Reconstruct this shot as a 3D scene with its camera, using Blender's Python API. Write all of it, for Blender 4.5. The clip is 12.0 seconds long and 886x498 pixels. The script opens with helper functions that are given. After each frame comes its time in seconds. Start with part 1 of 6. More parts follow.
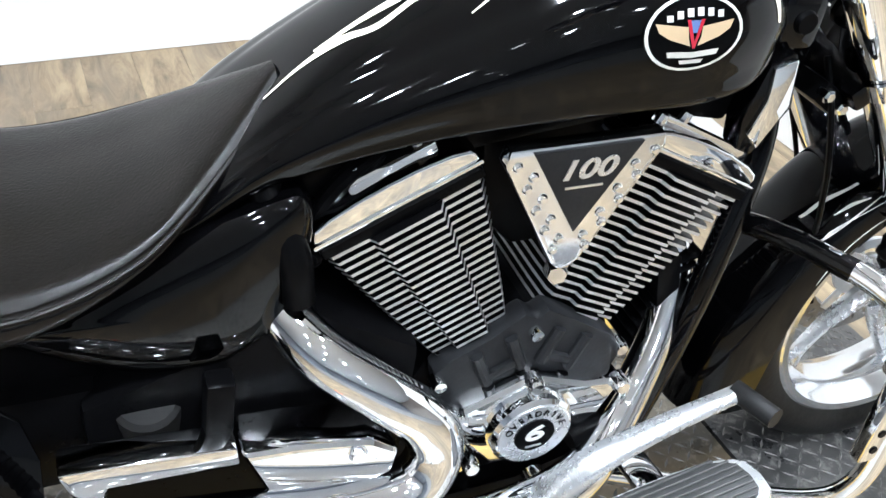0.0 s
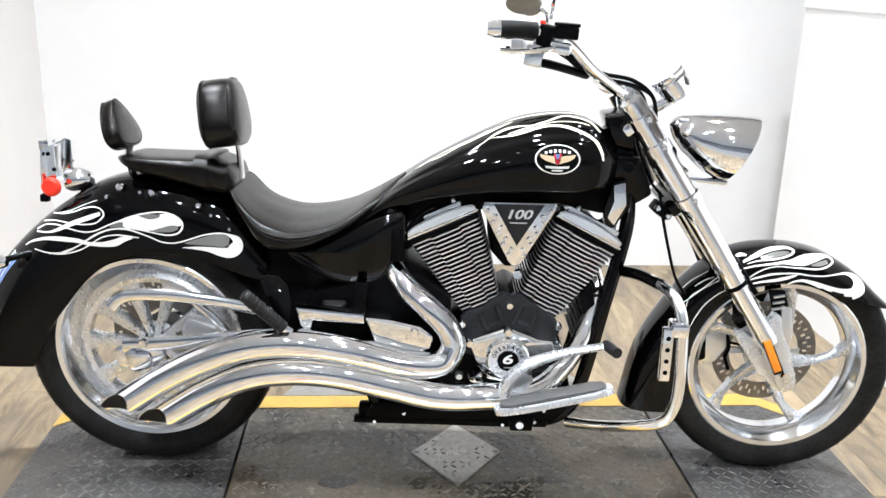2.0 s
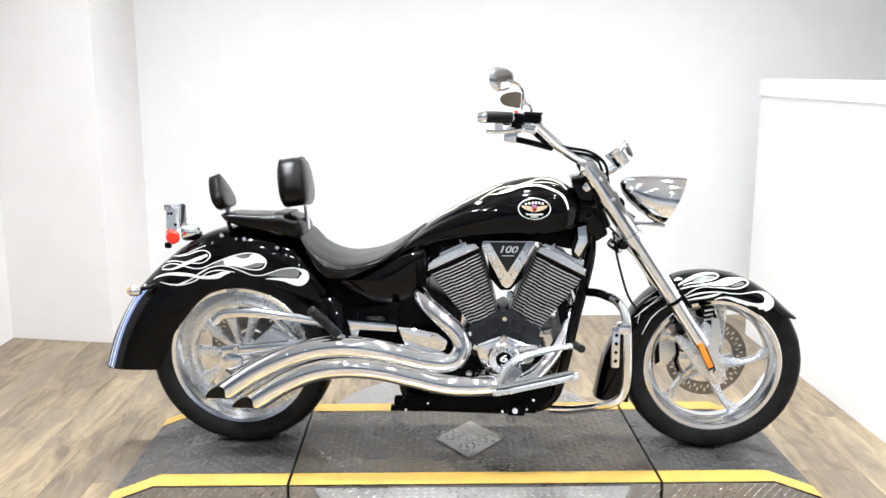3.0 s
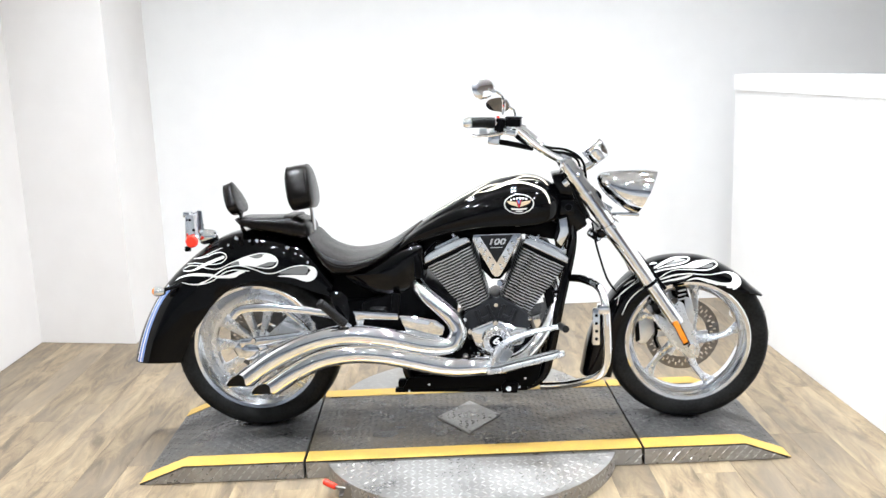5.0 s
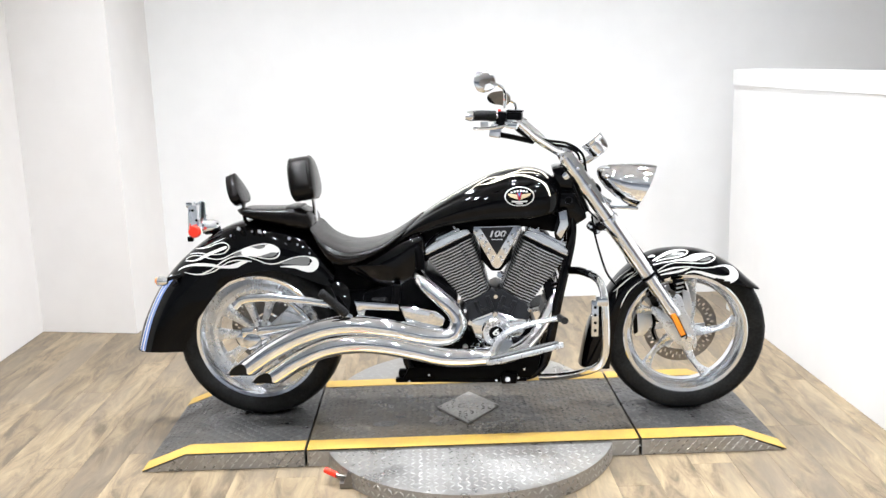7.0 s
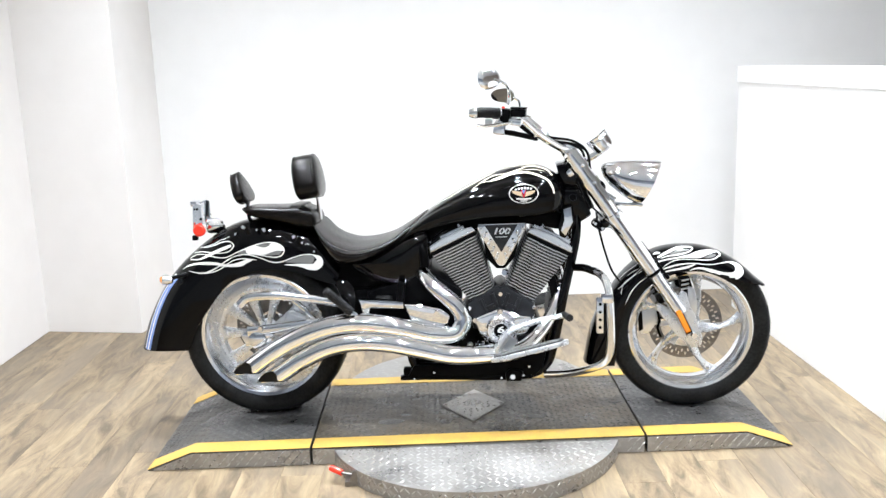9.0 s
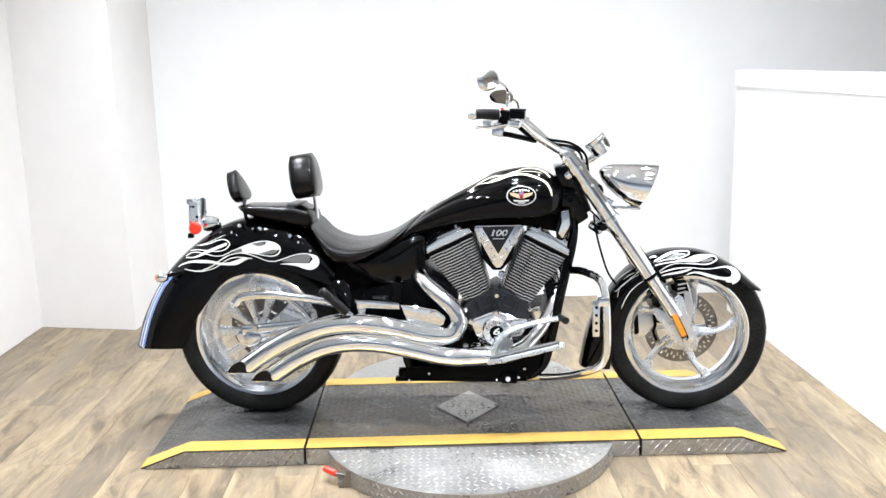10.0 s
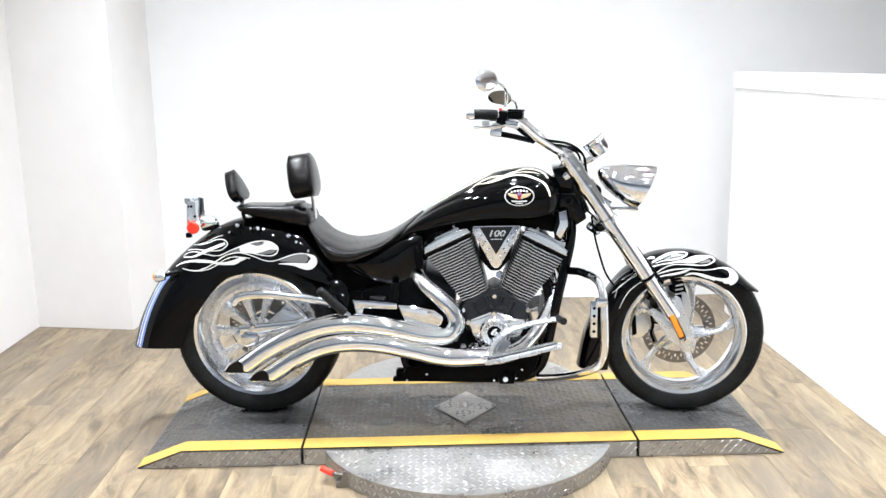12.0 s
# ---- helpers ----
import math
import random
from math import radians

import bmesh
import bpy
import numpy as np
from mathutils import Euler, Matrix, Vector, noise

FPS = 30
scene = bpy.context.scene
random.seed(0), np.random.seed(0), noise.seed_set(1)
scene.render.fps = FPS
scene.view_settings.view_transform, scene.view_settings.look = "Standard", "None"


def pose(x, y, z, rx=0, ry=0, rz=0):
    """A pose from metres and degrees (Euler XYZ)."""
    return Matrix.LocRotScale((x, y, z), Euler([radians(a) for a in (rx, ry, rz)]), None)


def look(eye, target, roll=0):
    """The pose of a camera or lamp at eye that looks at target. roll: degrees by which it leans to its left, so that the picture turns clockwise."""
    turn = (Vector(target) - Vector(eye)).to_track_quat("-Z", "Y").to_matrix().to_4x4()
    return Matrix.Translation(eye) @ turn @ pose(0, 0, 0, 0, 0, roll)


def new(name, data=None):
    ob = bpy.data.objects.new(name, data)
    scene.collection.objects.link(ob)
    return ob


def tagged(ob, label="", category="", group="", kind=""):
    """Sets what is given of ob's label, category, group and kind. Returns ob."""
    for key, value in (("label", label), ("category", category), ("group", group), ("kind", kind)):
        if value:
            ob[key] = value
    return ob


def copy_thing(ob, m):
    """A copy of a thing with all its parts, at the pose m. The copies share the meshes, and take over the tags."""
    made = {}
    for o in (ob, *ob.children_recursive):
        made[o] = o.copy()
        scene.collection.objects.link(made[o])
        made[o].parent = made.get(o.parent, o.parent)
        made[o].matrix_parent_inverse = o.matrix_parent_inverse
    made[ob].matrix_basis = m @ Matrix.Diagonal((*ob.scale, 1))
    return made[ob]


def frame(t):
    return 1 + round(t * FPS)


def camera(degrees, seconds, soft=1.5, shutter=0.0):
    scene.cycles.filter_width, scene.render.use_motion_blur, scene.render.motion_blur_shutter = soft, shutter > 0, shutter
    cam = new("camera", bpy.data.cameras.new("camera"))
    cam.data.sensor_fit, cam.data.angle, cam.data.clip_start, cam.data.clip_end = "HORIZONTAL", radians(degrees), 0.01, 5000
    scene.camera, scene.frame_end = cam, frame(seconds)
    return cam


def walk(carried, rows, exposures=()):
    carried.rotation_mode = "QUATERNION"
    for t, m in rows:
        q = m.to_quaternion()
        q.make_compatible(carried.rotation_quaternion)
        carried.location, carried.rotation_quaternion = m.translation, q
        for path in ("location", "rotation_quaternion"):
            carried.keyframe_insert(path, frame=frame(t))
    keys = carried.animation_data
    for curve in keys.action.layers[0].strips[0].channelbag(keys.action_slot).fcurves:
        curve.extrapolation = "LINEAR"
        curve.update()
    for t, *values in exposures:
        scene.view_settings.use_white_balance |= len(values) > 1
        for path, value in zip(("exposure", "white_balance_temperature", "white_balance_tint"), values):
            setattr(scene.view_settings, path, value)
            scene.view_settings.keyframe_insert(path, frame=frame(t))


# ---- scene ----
cam = camera(52.3, 12.0)
PATH = [
    (0, (-0.392, -0.873, 1.301), (0.336, 0.546, 0.093), 5.6),
    (0.5, (-0.331, -0.966, 1.269), (0.053, 0.676, 0.194), 4.1),
    (1, (-0.367, -1.388, 1.313), (0.007, 0.366, 0.427), 2.2),
    (1.5, (-0.221, -1.89, 1.331), (-0.068, -0.028, 0.619), 2.0),
    (2, (-0.254, -2.373, 1.383), (-0.108, -0.466, 0.801), 1.7),
    (2.5, (-0.241, -2.843, 1.449), (-0.183, -0.889, 1.023), -0.7),
    (2.7, (-0.183, -3.024, 1.412), (-0.147, -1.063, 1.02), 0.1),
    (4.3, (-0.175, -3.555, 1.456), (-0.146, -1.591, 1.077), -0.9),
    (4.5, (-0.165, -3.549, 1.451), (-0.153, -1.584, 1.079), -0.5),
    (5, (-0.141, -3.551, 1.458), (-0.12, -1.589, 1.069), -2.1),
    (5.5, (-0.135, -3.574, 1.461), (-0.107, -1.611, 1.079), -2.4),
    (6, (-0.155, -3.58, 1.461), (-0.126, -1.623, 1.052), -1.8),
    (6.5, (-0.168, -3.586, 1.462), (-0.137, -1.627, 1.06), -1.6),
    (7, (-0.154, -3.584, 1.458), (-0.128, -1.626, 1.055), -1.7),
    (9, (-0.154, -3.584, 1.449), (-0.138, -1.625, 1.046), -2.0),
    (9.5, (-0.164, -3.58, 1.454), (-0.136, -1.621, 1.051), -1.2),
    (10, (-0.162, -3.573, 1.456), (-0.134, -1.615, 1.05), -1.2),
    (10.5, (-0.168, -3.565, 1.454), (-0.139, -1.606, 1.051), -1.2),
    (11, (-0.168, -3.572, 1.448), (-0.131, -1.613, 1.047), -0.9),
    (11.5, (-0.167, -3.578, 1.446), (-0.133, -1.619, 1.045), -1.0),
    (12, (-0.161, -3.574, 1.45), (-0.129, -1.615, 1.048), -1.0),
]
EXPOSURES = [(0, 0.05, 5680, 6), (1.0, 0.03, 5730, 6), (1.5, 0.05, 5900, 8), (2.5, 0.05, 5980, 9), (4.5, 0.07, 5920, 8), (5.5, 0.06, 5960, 8), (6.0, 0.0, 6020, 9), (7.2, 0.0, 6020, 9), (9.0, 0.09, 5900, 8), (12.0, 0.14, 5870, 8)]
walk(cam, [(t, look(eye, aim, roll)) for t, eye, aim, roll in PATH], EXPOSURES)


# ---- light ----
world = bpy.data.worlds.new("world")
scene.world = world
world.use_nodes = True
world.node_tree.nodes["Background"].inputs[0].default_value = (0.9, 0.92, 1.0, 1)
world.node_tree.nodes["Background"].inputs[1].default_value = 0.05


# ---- materials ----
def material(name, colour, rough=0.5, metal=0.0, coat=0.0, grain=None, bump=None, spread=0.0, emit=0.0):
    """grain: (scale, other colour, amount); bump: (scale, strength, distance); spread: brightness change from piece to piece."""
    m = bpy.data.materials.new(name)
    m.use_nodes = True
    nt = m.node_tree
    b = nt.nodes["Principled BSDF"]
    b.inputs["Base Color"].default_value = (*colour, 1)
    b.inputs["Roughness"].default_value = rough
    b.inputs["Metallic"].default_value = metal
    b.inputs["Coat Weight"].default_value = coat
    b.inputs["Coat Roughness"].default_value = 0.03
    if emit:
        b.inputs["Emission Color"].default_value = (*colour, 1)
        b.inputs["Emission Strength"].default_value = emit
    tc = nt.nodes.new("ShaderNodeTexCoord")
    out = None
    if grain:
        scale, other, amount = grain
        n = nt.nodes.new("ShaderNodeTexNoise")
        n.inputs["Scale"].default_value = scale
        n.inputs["Detail"].default_value = 6
        n2 = nt.nodes.new("ShaderNodeTexNoise")
        n2.inputs["Scale"].default_value = scale * 9
        n2.inputs["Detail"].default_value = 3
        nt.links.new(tc.outputs["Object"], n.inputs["Vector"])
        nt.links.new(tc.outputs["Object"], n2.inputs["Vector"])
        mm = nt.nodes.new("ShaderNodeMath")
        mm.operation = "MULTIPLY_ADD"
        nt.links.new(n2.outputs["Fac"], mm.inputs[0])
        mm.inputs[1].default_value = 0.45
        mx0 = nt.nodes.new("ShaderNodeMath")
        mx0.operation = "MULTIPLY"
        nt.links.new(n.outputs["Fac"], mx0.inputs[0])
        mx0.inputs[1].default_value = 0.55
        nt.links.new(mx0.outputs[0], mm.inputs[2])
        r = nt.nodes.new("ShaderNodeMapRange")
        r.inputs["From Min"].default_value, r.inputs["From Max"].default_value = 0.38, 0.62
        r.inputs["To Max"].default_value = amount
        nt.links.new(mm.outputs[0], r.inputs["Value"])
        mix = nt.nodes.new("ShaderNodeMix")
        mix.data_type = "RGBA"
        nt.links.new(r.outputs["Result"], mix.inputs["Factor"])
        mix.inputs[6].default_value = (*colour, 1)
        mix.inputs[7].default_value = (*other, 1)
        out = mix.outputs[2]
        rr = nt.nodes.new("ShaderNodeMapRange")
        rr.inputs["To Min"].default_value, rr.inputs["To Max"].default_value = rough * 0.85, min(1, rough * 1.2)
        nt.links.new(mm.outputs[0], rr.inputs["Value"])
        nt.links.new(rr.outputs["Result"], b.inputs["Roughness"])
    if spread:
        oi = nt.nodes.new("ShaderNodeObjectInfo")
        r = nt.nodes.new("ShaderNodeMapRange")
        r.inputs["To Min"].default_value, r.inputs["To Max"].default_value = 1 - spread, 1 + spread
        nt.links.new(oi.outputs["Random"], r.inputs["Value"])
        hsv = nt.nodes.new("ShaderNodeHueSaturation")
        nt.links.new(r.outputs["Result"], hsv.inputs["Value"])
        if out:
            nt.links.new(out, hsv.inputs["Color"])
        else:
            hsv.inputs["Color"].default_value = (*colour, 1)
        out = hsv.outputs["Color"]
    if out:
        nt.links.new(out, b.inputs["Base Color"])
    if bump:
        scale, strength, dist = bump
        n = nt.nodes.new("ShaderNodeTexNoise")
        n.inputs["Scale"].default_value = scale
        n.inputs["Detail"].default_value = 4
        nt.links.new(tc.outputs["Object"], n.inputs["Vector"])
        bp = nt.nodes.new("ShaderNodeBump")
        bp.inputs["Strength"].default_value = strength
        bp.inputs["Distance"].default_value = dist
        nt.links.new(n.outputs["Fac"], bp.inputs["Height"])
        nt.links.new(bp.outputs["Normal"], b.inputs["Normal"])
    return m


PAINT = material("black_paint", (0.0009, 0.0009, 0.0011), 0.045)
PAINT.node_tree.nodes["Principled BSDF"].inputs["IOR"].default_value = 1.31
CHROME = material("chrome", (0.92, 0.937, 0.96), 0.035, 1.0, grain=(6, (0.87, 0.887, 0.91), 0.6))
ALLOY = material("polished_alloy", (0.90, 0.92, 0.95), 0.12, 1.0, grain=(10, (0.82, 0.84, 0.87), 0.7))
SATIN = material("satin_alloy", (0.82, 0.84, 0.87), 0.3, 1.0, grain=(14, (0.72, 0.74, 0.77), 0.6))
STEEL = material("disc_steel", (0.26, 0.245, 0.23), 0.34, 1.0, grain=(30, (0.18, 0.17, 0.16), 0.7))
FINEDGE = material("machined_fin_edge", (0.66, 0.67, 0.69), 0.38, 0.75, grain=(60, (0.52, 0.53, 0.55), 0.6))
LEATHER = material("black_leather", (0.0020, 0.0016, 0.0013), 0.23, grain=(26, (0.0052, 0.0040, 0.0032), 0.7), bump=(320, 0.55, 0.0009))
SATINBLACK = material("satin_black", (0.002, 0.002, 0.0023), 0.28, grain=(20, (0.004, 0.004, 0.0045), 0.6))
SATINBLACK.node_tree.nodes["Principled BSDF"].inputs["IOR"].default_value = 1.12
CASE = material("grey_black_casting", (0.012, 0.0125, 0.014), 0.45, grain=(25, (0.020, 0.021, 0.024), 0.7), bump=(180, 0.3, 0.001))
RUBBER = material("tyre_rubber", (0.006, 0.006, 0.006), 0.42, grain=(12, (0.020, 0.020, 0.0195), 0.7), bump=(120, 0.2, 0.002))
GRIPRUBBER = material("ribbed_rubber", (0.009, 0.009, 0.0095), 0.5, grain=(40, (0.017, 0.017, 0.017), 0.6))
CAST = material("cast_silver", (0.74, 0.755, 0.78), 0.27, 0.78, grain=(14, (0.64, 0.655, 0.68), 0.6))
MAT = material("floorboard_rubber", (0.045, 0.045, 0.046), 0.42, grain=(40, (0.065, 0.065, 0.065), 0.6))
WHITEPAINT = material("flame_white", (0.80, 0.79, 0.76), 0.15, 0, 1.0)
CREAMPAINT = material("flame_cream", (0.80, 0.74, 0.58), 0.15, 0, 1.0)
GREYPAINT = material("flame_grey", (0.16, 0.16, 0.155), 0.15, 0, 1.0)
GOLDPAINT = material("emblem_gold", (0.72, 0.55, 0.35), 0.25, 0, 0.5)
REDPAINT = material("emblem_red", (0.6, 0.03, 0.06), 0.25, 0, 0.5)
BLUEPAINT = material("stripe_blue", (0.16, 0.25, 0.55), 0.2, 0, 1.0)
AMBER = material("amber_plastic", (0.85, 0.26, 0.01), 0.2, 0, 0.6)
REDPLASTIC = material("red_reflector", (0.85, 0.035, 0.012), 0.35, 0, 0.3)
WALLPAINT = material("white_wall", (0.81, 0.805, 0.795), 0.75, grain=(0.8, (0.765, 0.76, 0.75), 0.7), bump=(70, 0.12, 0.002))
# The white wall again, with dim warm light put into its colour.
WARMLITPAINT = material("warm_lit_white_wall", (0.79, 0.768, 0.748), 0.75, grain=(0.8, (0.75, 0.727, 0.707), 0.7), bump=(70, 0.12, 0.002))
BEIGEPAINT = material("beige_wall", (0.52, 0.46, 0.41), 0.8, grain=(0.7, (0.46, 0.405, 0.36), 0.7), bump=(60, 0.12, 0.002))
HALLFLOOR = material("unseen_floor_grey", (0.20, 0.197, 0.19), 0.35, grain=(1.4, (0.16, 0.158, 0.152), 0.7))
HALLPAINT = material("hall_grey", (0.37, 0.385, 0.42), 0.8, grain=(0.7, (0.31, 0.325, 0.355), 0.7))
STAIN = material("oil_stain", (0.008, 0.007, 0.006), 0.25, grain=(30, (0.016, 0.014, 0.011), 0.7))
TRIMPAINT = material("white_trim", (0.86, 0.86, 0.86), 0.5, grain=(3, (0.80, 0.80, 0.79), 0.5))
CEILPAINT = material("ceiling_pale", (0.86, 0.87, 0.89), 0.85, grain=(1.0, (0.82, 0.83, 0.85), 0.6))
JOINT = material("floor_joint", (0.17, 0.13, 0.085), 0.7, grain=(5, (0.13, 0.10, 0.07), 0.6))
YELLOW = material("yellow_floor_paint", (0.53, 0.335, 0.055), 0.45, grain=(14, (0.38, 0.255, 0.075), 0.6), bump=(90, 0.2, 0.001))
# Black that stands for shade: tread grooves, cover gap, hollow of the pipes.
BLACKHOLE = material("shade_black", (0.004, 0.004, 0.004), 0.9)
GLASS = material("lamp_glass", (0.85, 0.85, 0.85), 0.05)
GLASS.node_tree.nodes["Principled BSDF"].inputs["Transmission Weight"].default_value = 1.0
LIGHT = material("lamp_diffuser", (1.0, 0.98, 0.96), 0.5, emit=26.0)


def plank_material():
    m = material("oak_vinyl", (0.42, 0.30, 0.19), 0.42)
    nt = m.node_tree
    b = nt.nodes["Principled BSDF"]
    tc = nt.nodes.new("ShaderNodeTexCoord")
    oi = nt.nodes.new("ShaderNodeObjectInfo")
    off = nt.nodes.new("ShaderNodeVectorMath")
    off.operation = "MULTIPLY_ADD"
    mp = nt.nodes.new("ShaderNodeMapping")
    mp.inputs["Scale"].default_value = (6.0, 1.3, 6.0)
    nt.links.new(tc.outputs["Object"], mp.inputs["Vector"])
    add = nt.nodes.new("ShaderNodeVectorMath")
    add.operation = "ADD"
    sc = nt.nodes.new("ShaderNodeVectorMath")
    sc.operation = "SCALE"
    sc.inputs[0].default_value = (37, 53, 11)
    nt.links.new(oi.outputs["Random"], sc.inputs["Scale"])
    nt.links.new(mp.outputs[0], add.inputs[0])
    nt.links.new(sc.outputs[0], add.inputs[1])
    n = nt.nodes.new("ShaderNodeTexNoise")
    n.inputs["Scale"].default_value = 2.6
    n.inputs["Detail"].default_value = 8
    n.inputs["Roughness"].default_value = 0.68
    n.inputs["Distortion"].default_value = 0.8
    nt.links.new(add.outputs[0], n.inputs["Vector"])
    ramp = nt.nodes.new("ShaderNodeValToRGB")
    e = ramp.color_ramp.elements
    e[0].position, e[0].color = 0.36, (0.125, 0.094, 0.058, 1)
    e[1].position, e[1].color = 0.64, (0.385, 0.295, 0.172, 1)
    k = ramp.color_ramp.elements.new(0.5)
    k.color = (0.268, 0.197, 0.115, 1)
    nt.links.new(n.outputs["Fac"], ramp.inputs["Fac"])
    r = nt.nodes.new("ShaderNodeMapRange")
    r.inputs["To Min"].default_value, r.inputs["To Max"].default_value = 0.72, 0.94
    nt.links.new(oi.outputs["Random"], r.inputs["Value"])
    hsv = nt.nodes.new("ShaderNodeHueSaturation")
    hsv.inputs["Saturation"].default_value = 0.95
    nt.links.new(r.outputs["Result"], hsv.inputs["Value"])
    grey = nt.nodes.new("ShaderNodeTexNoise")
    grey.inputs["Scale"].default_value = 0.7
    grey.inputs["Detail"].default_value = 5
    grey.inputs["Roughness"].default_value = 0.65
    nt.links.new(add.outputs[0], grey.inputs["Vector"])
    gr = nt.nodes.new("ShaderNodeMapRange")
    gr.inputs["From Min"].default_value, gr.inputs["From Max"].default_value = 0.46, 0.62
    gr.inputs["To Max"].default_value = 0.75
    nt.links.new(grey.outputs["Fac"], gr.inputs["Value"])
    gm = nt.nodes.new("ShaderNodeMix")
    gm.data_type = "RGBA"
    nt.links.new(gr.outputs["Result"], gm.inputs["Factor"])
    nt.links.new(ramp.outputs["Color"], gm.inputs[6])
    gm.inputs[7].default_value = (0.185, 0.147, 0.105, 1)
    nt.links.new(gm.outputs[2], hsv.inputs["Color"])
    nt.links.new(hsv.outputs["Color"], b.inputs["Base Color"])
    bp = nt.nodes.new("ShaderNodeBump")
    bp.inputs["Strength"].default_value = 0.12
    bp.inputs["Distance"].default_value = 0.002
    nt.links.new(n.outputs["Fac"], bp.inputs["Height"])
    nt.links.new(bp.outputs["Normal"], b.inputs["Normal"])
    return m


OAK = plank_material()


def worn_metal(name, dark, mid, light, stain, rough, metal, seed):
    """Trodden tread plate: mottled grime at a hand's width, brown stains at an arm's length, fine scuffs."""
    m = material(name, mid, rough, metal)
    nt = m.node_tree
    b = nt.nodes["Principled BSDF"]
    tc = nt.nodes.new("ShaderNodeTexCoord")

    def noise(scale, detail, shift):
        mp = nt.nodes.new("ShaderNodeMapping")
        mp.inputs["Location"].default_value = (seed + shift, shift * 2.7, 0)
        n = nt.nodes.new("ShaderNodeTexNoise")
        n.inputs["Scale"].default_value = scale
        n.inputs["Detail"].default_value = detail
        n.inputs["Roughness"].default_value = 0.62
        nt.links.new(tc.outputs["Object"], mp.inputs["Vector"])
        nt.links.new(mp.outputs[0], n.inputs["Vector"])
        return n.outputs["Fac"]

    def span(v, lo, hi, top=1.0):
        r = nt.nodes.new("ShaderNodeMapRange")
        r.inputs["From Min"].default_value, r.inputs["From Max"].default_value = lo, hi
        r.inputs["To Max"].default_value = top
        nt.links.new(v, r.inputs["Value"])
        return r.outputs["Result"]

    def mix(f, a, c):
        x = nt.nodes.new("ShaderNodeMix")
        x.data_type = "RGBA"
        nt.links.new(f, x.inputs["Factor"])
        for k, q in ((6, a), (7, c)):
            if isinstance(q, tuple):
                x.inputs[k].default_value = (*q, 1)
            else:
                nt.links.new(q, x.inputs[k])
        return x.outputs[2]

    grime = noise(5.5, 7, 1.0)
    scuff = noise(46, 5, 4.0)
    col = mix(span(grime, 0.36, 0.60), dark, mid)
    col = mix(span(scuff, 0.52, 0.66, 0.8), col, light)
    col = mix(span(noise(2.6, 4, 9.0), 0.52, 0.64, 0.75), col, stain)
    nt.links.new(col, b.inputs["Base Color"])
    r = nt.nodes.new("ShaderNodeMapRange")
    r.inputs["From Min"].default_value, r.inputs["From Max"].default_value = 0.35, 0.65
    r.inputs["To Min"].default_value, r.inputs["To Max"].default_value = rough * 0.6, rough * 1.4
    nt.links.new(grime, r.inputs["Value"])
    nt.links.new(r.outputs["Result"], b.inputs["Roughness"])
    bp = nt.nodes.new("ShaderNodeBump")
    bp.inputs["Strength"].default_value = 0.3
    bp.inputs["Distance"].default_value = 0.0015
    nt.links.new(scuff, bp.inputs["Height"])
    nt.links.new(bp.outputs["Normal"], b.inputs["Normal"])
    return m


DECK = worn_metal("worn_black_deck", (0.018, 0.018, 0.019), (0.060, 0.059, 0.057), (0.15, 0.145, 0.14), (0.055, 0.048, 0.038), 0.38, 0.0, 0.0)
DECKMID = worn_metal("worn_brown_deck", (0.022, 0.019, 0.015), (0.080, 0.066, 0.046), (0.165, 0.145, 0.115), (0.055, 0.039, 0.020), 0.36, 0.0, 5.0)
DECKLUG = worn_metal("worn_deck_lug", (0.050, 0.049, 0.048), (0.10, 0.097, 0.092), (0.17, 0.163, 0.155), (0.080, 0.069, 0.054), 0.42, 0.0, 2.0)
PLATE = worn_metal("bright_tread_plate", (0.29, 0.28, 0.265), (0.35, 0.34, 0.32), (0.42, 0.41, 0.395), (0.30, 0.275, 0.24), 0.38, 0.7, 7.0)
PLATELUG = worn_metal("bright_tread_lug", (0.36, 0.35, 0.33), (0.54, 0.53, 0.51), (0.66, 0.66, 0.65), (0.38, 0.33, 0.27), 0.30, 0.9, 3.0)


for m_, ior in ((LEATHER, 1.32), (RUBBER, 1.2), (CASE, 1.3), (GRIPRUBBER, 1.3)):
    m_.node_tree.nodes["Principled BSDF"].inputs["IOR"].default_value = ior


# ---- building helpers ----
def crease(bm, degrees=32):
    bm.normal_update()
    for f in bm.faces:
        f.smooth = True
    for e in bm.edges:
        if len(e.link_faces) == 2:
            e.smooth = e.calc_face_angle(0) < radians(degrees)
        else:
            e.smooth = False


def part(name, bm, mat, parent=None, label="", degrees=32, fix=True):
    """Links a bmesh as one mesh object under a thing or a part. mat: one material or a list."""
    if fix:
        bmesh.ops.recalc_face_normals(bm, faces=bm.faces)
    crease(bm, degrees)
    me = bpy.data.meshes.new(name)
    bm.to_mesh(me)
    bm.free()
    for m in (mat if isinstance(mat, (list, tuple)) else [mat]):
        me.materials.append(m)
    ob = new(name, me)
    if parent:
        ob.parent = parent
    if label:
        tagged(ob, label)
    return ob


def again(name, ob, m, parent=None):
    """Another object on the same mesh, at the pose m."""
    o = new(name, ob.data)
    o.parent = parent or ob.parent
    o.matrix_basis = m
    return o


def bevel(bm, width, segments=2, degrees=40):
    bm.normal_update()
    es = [e for e in bm.edges if len(e.link_faces) == 2 and e.calc_face_angle(0) > radians(degrees)]
    bmesh.ops.bevel(bm, geom=es, offset=width, segments=segments, affect="EDGES", profile=0.6, clamp_overlap=True)


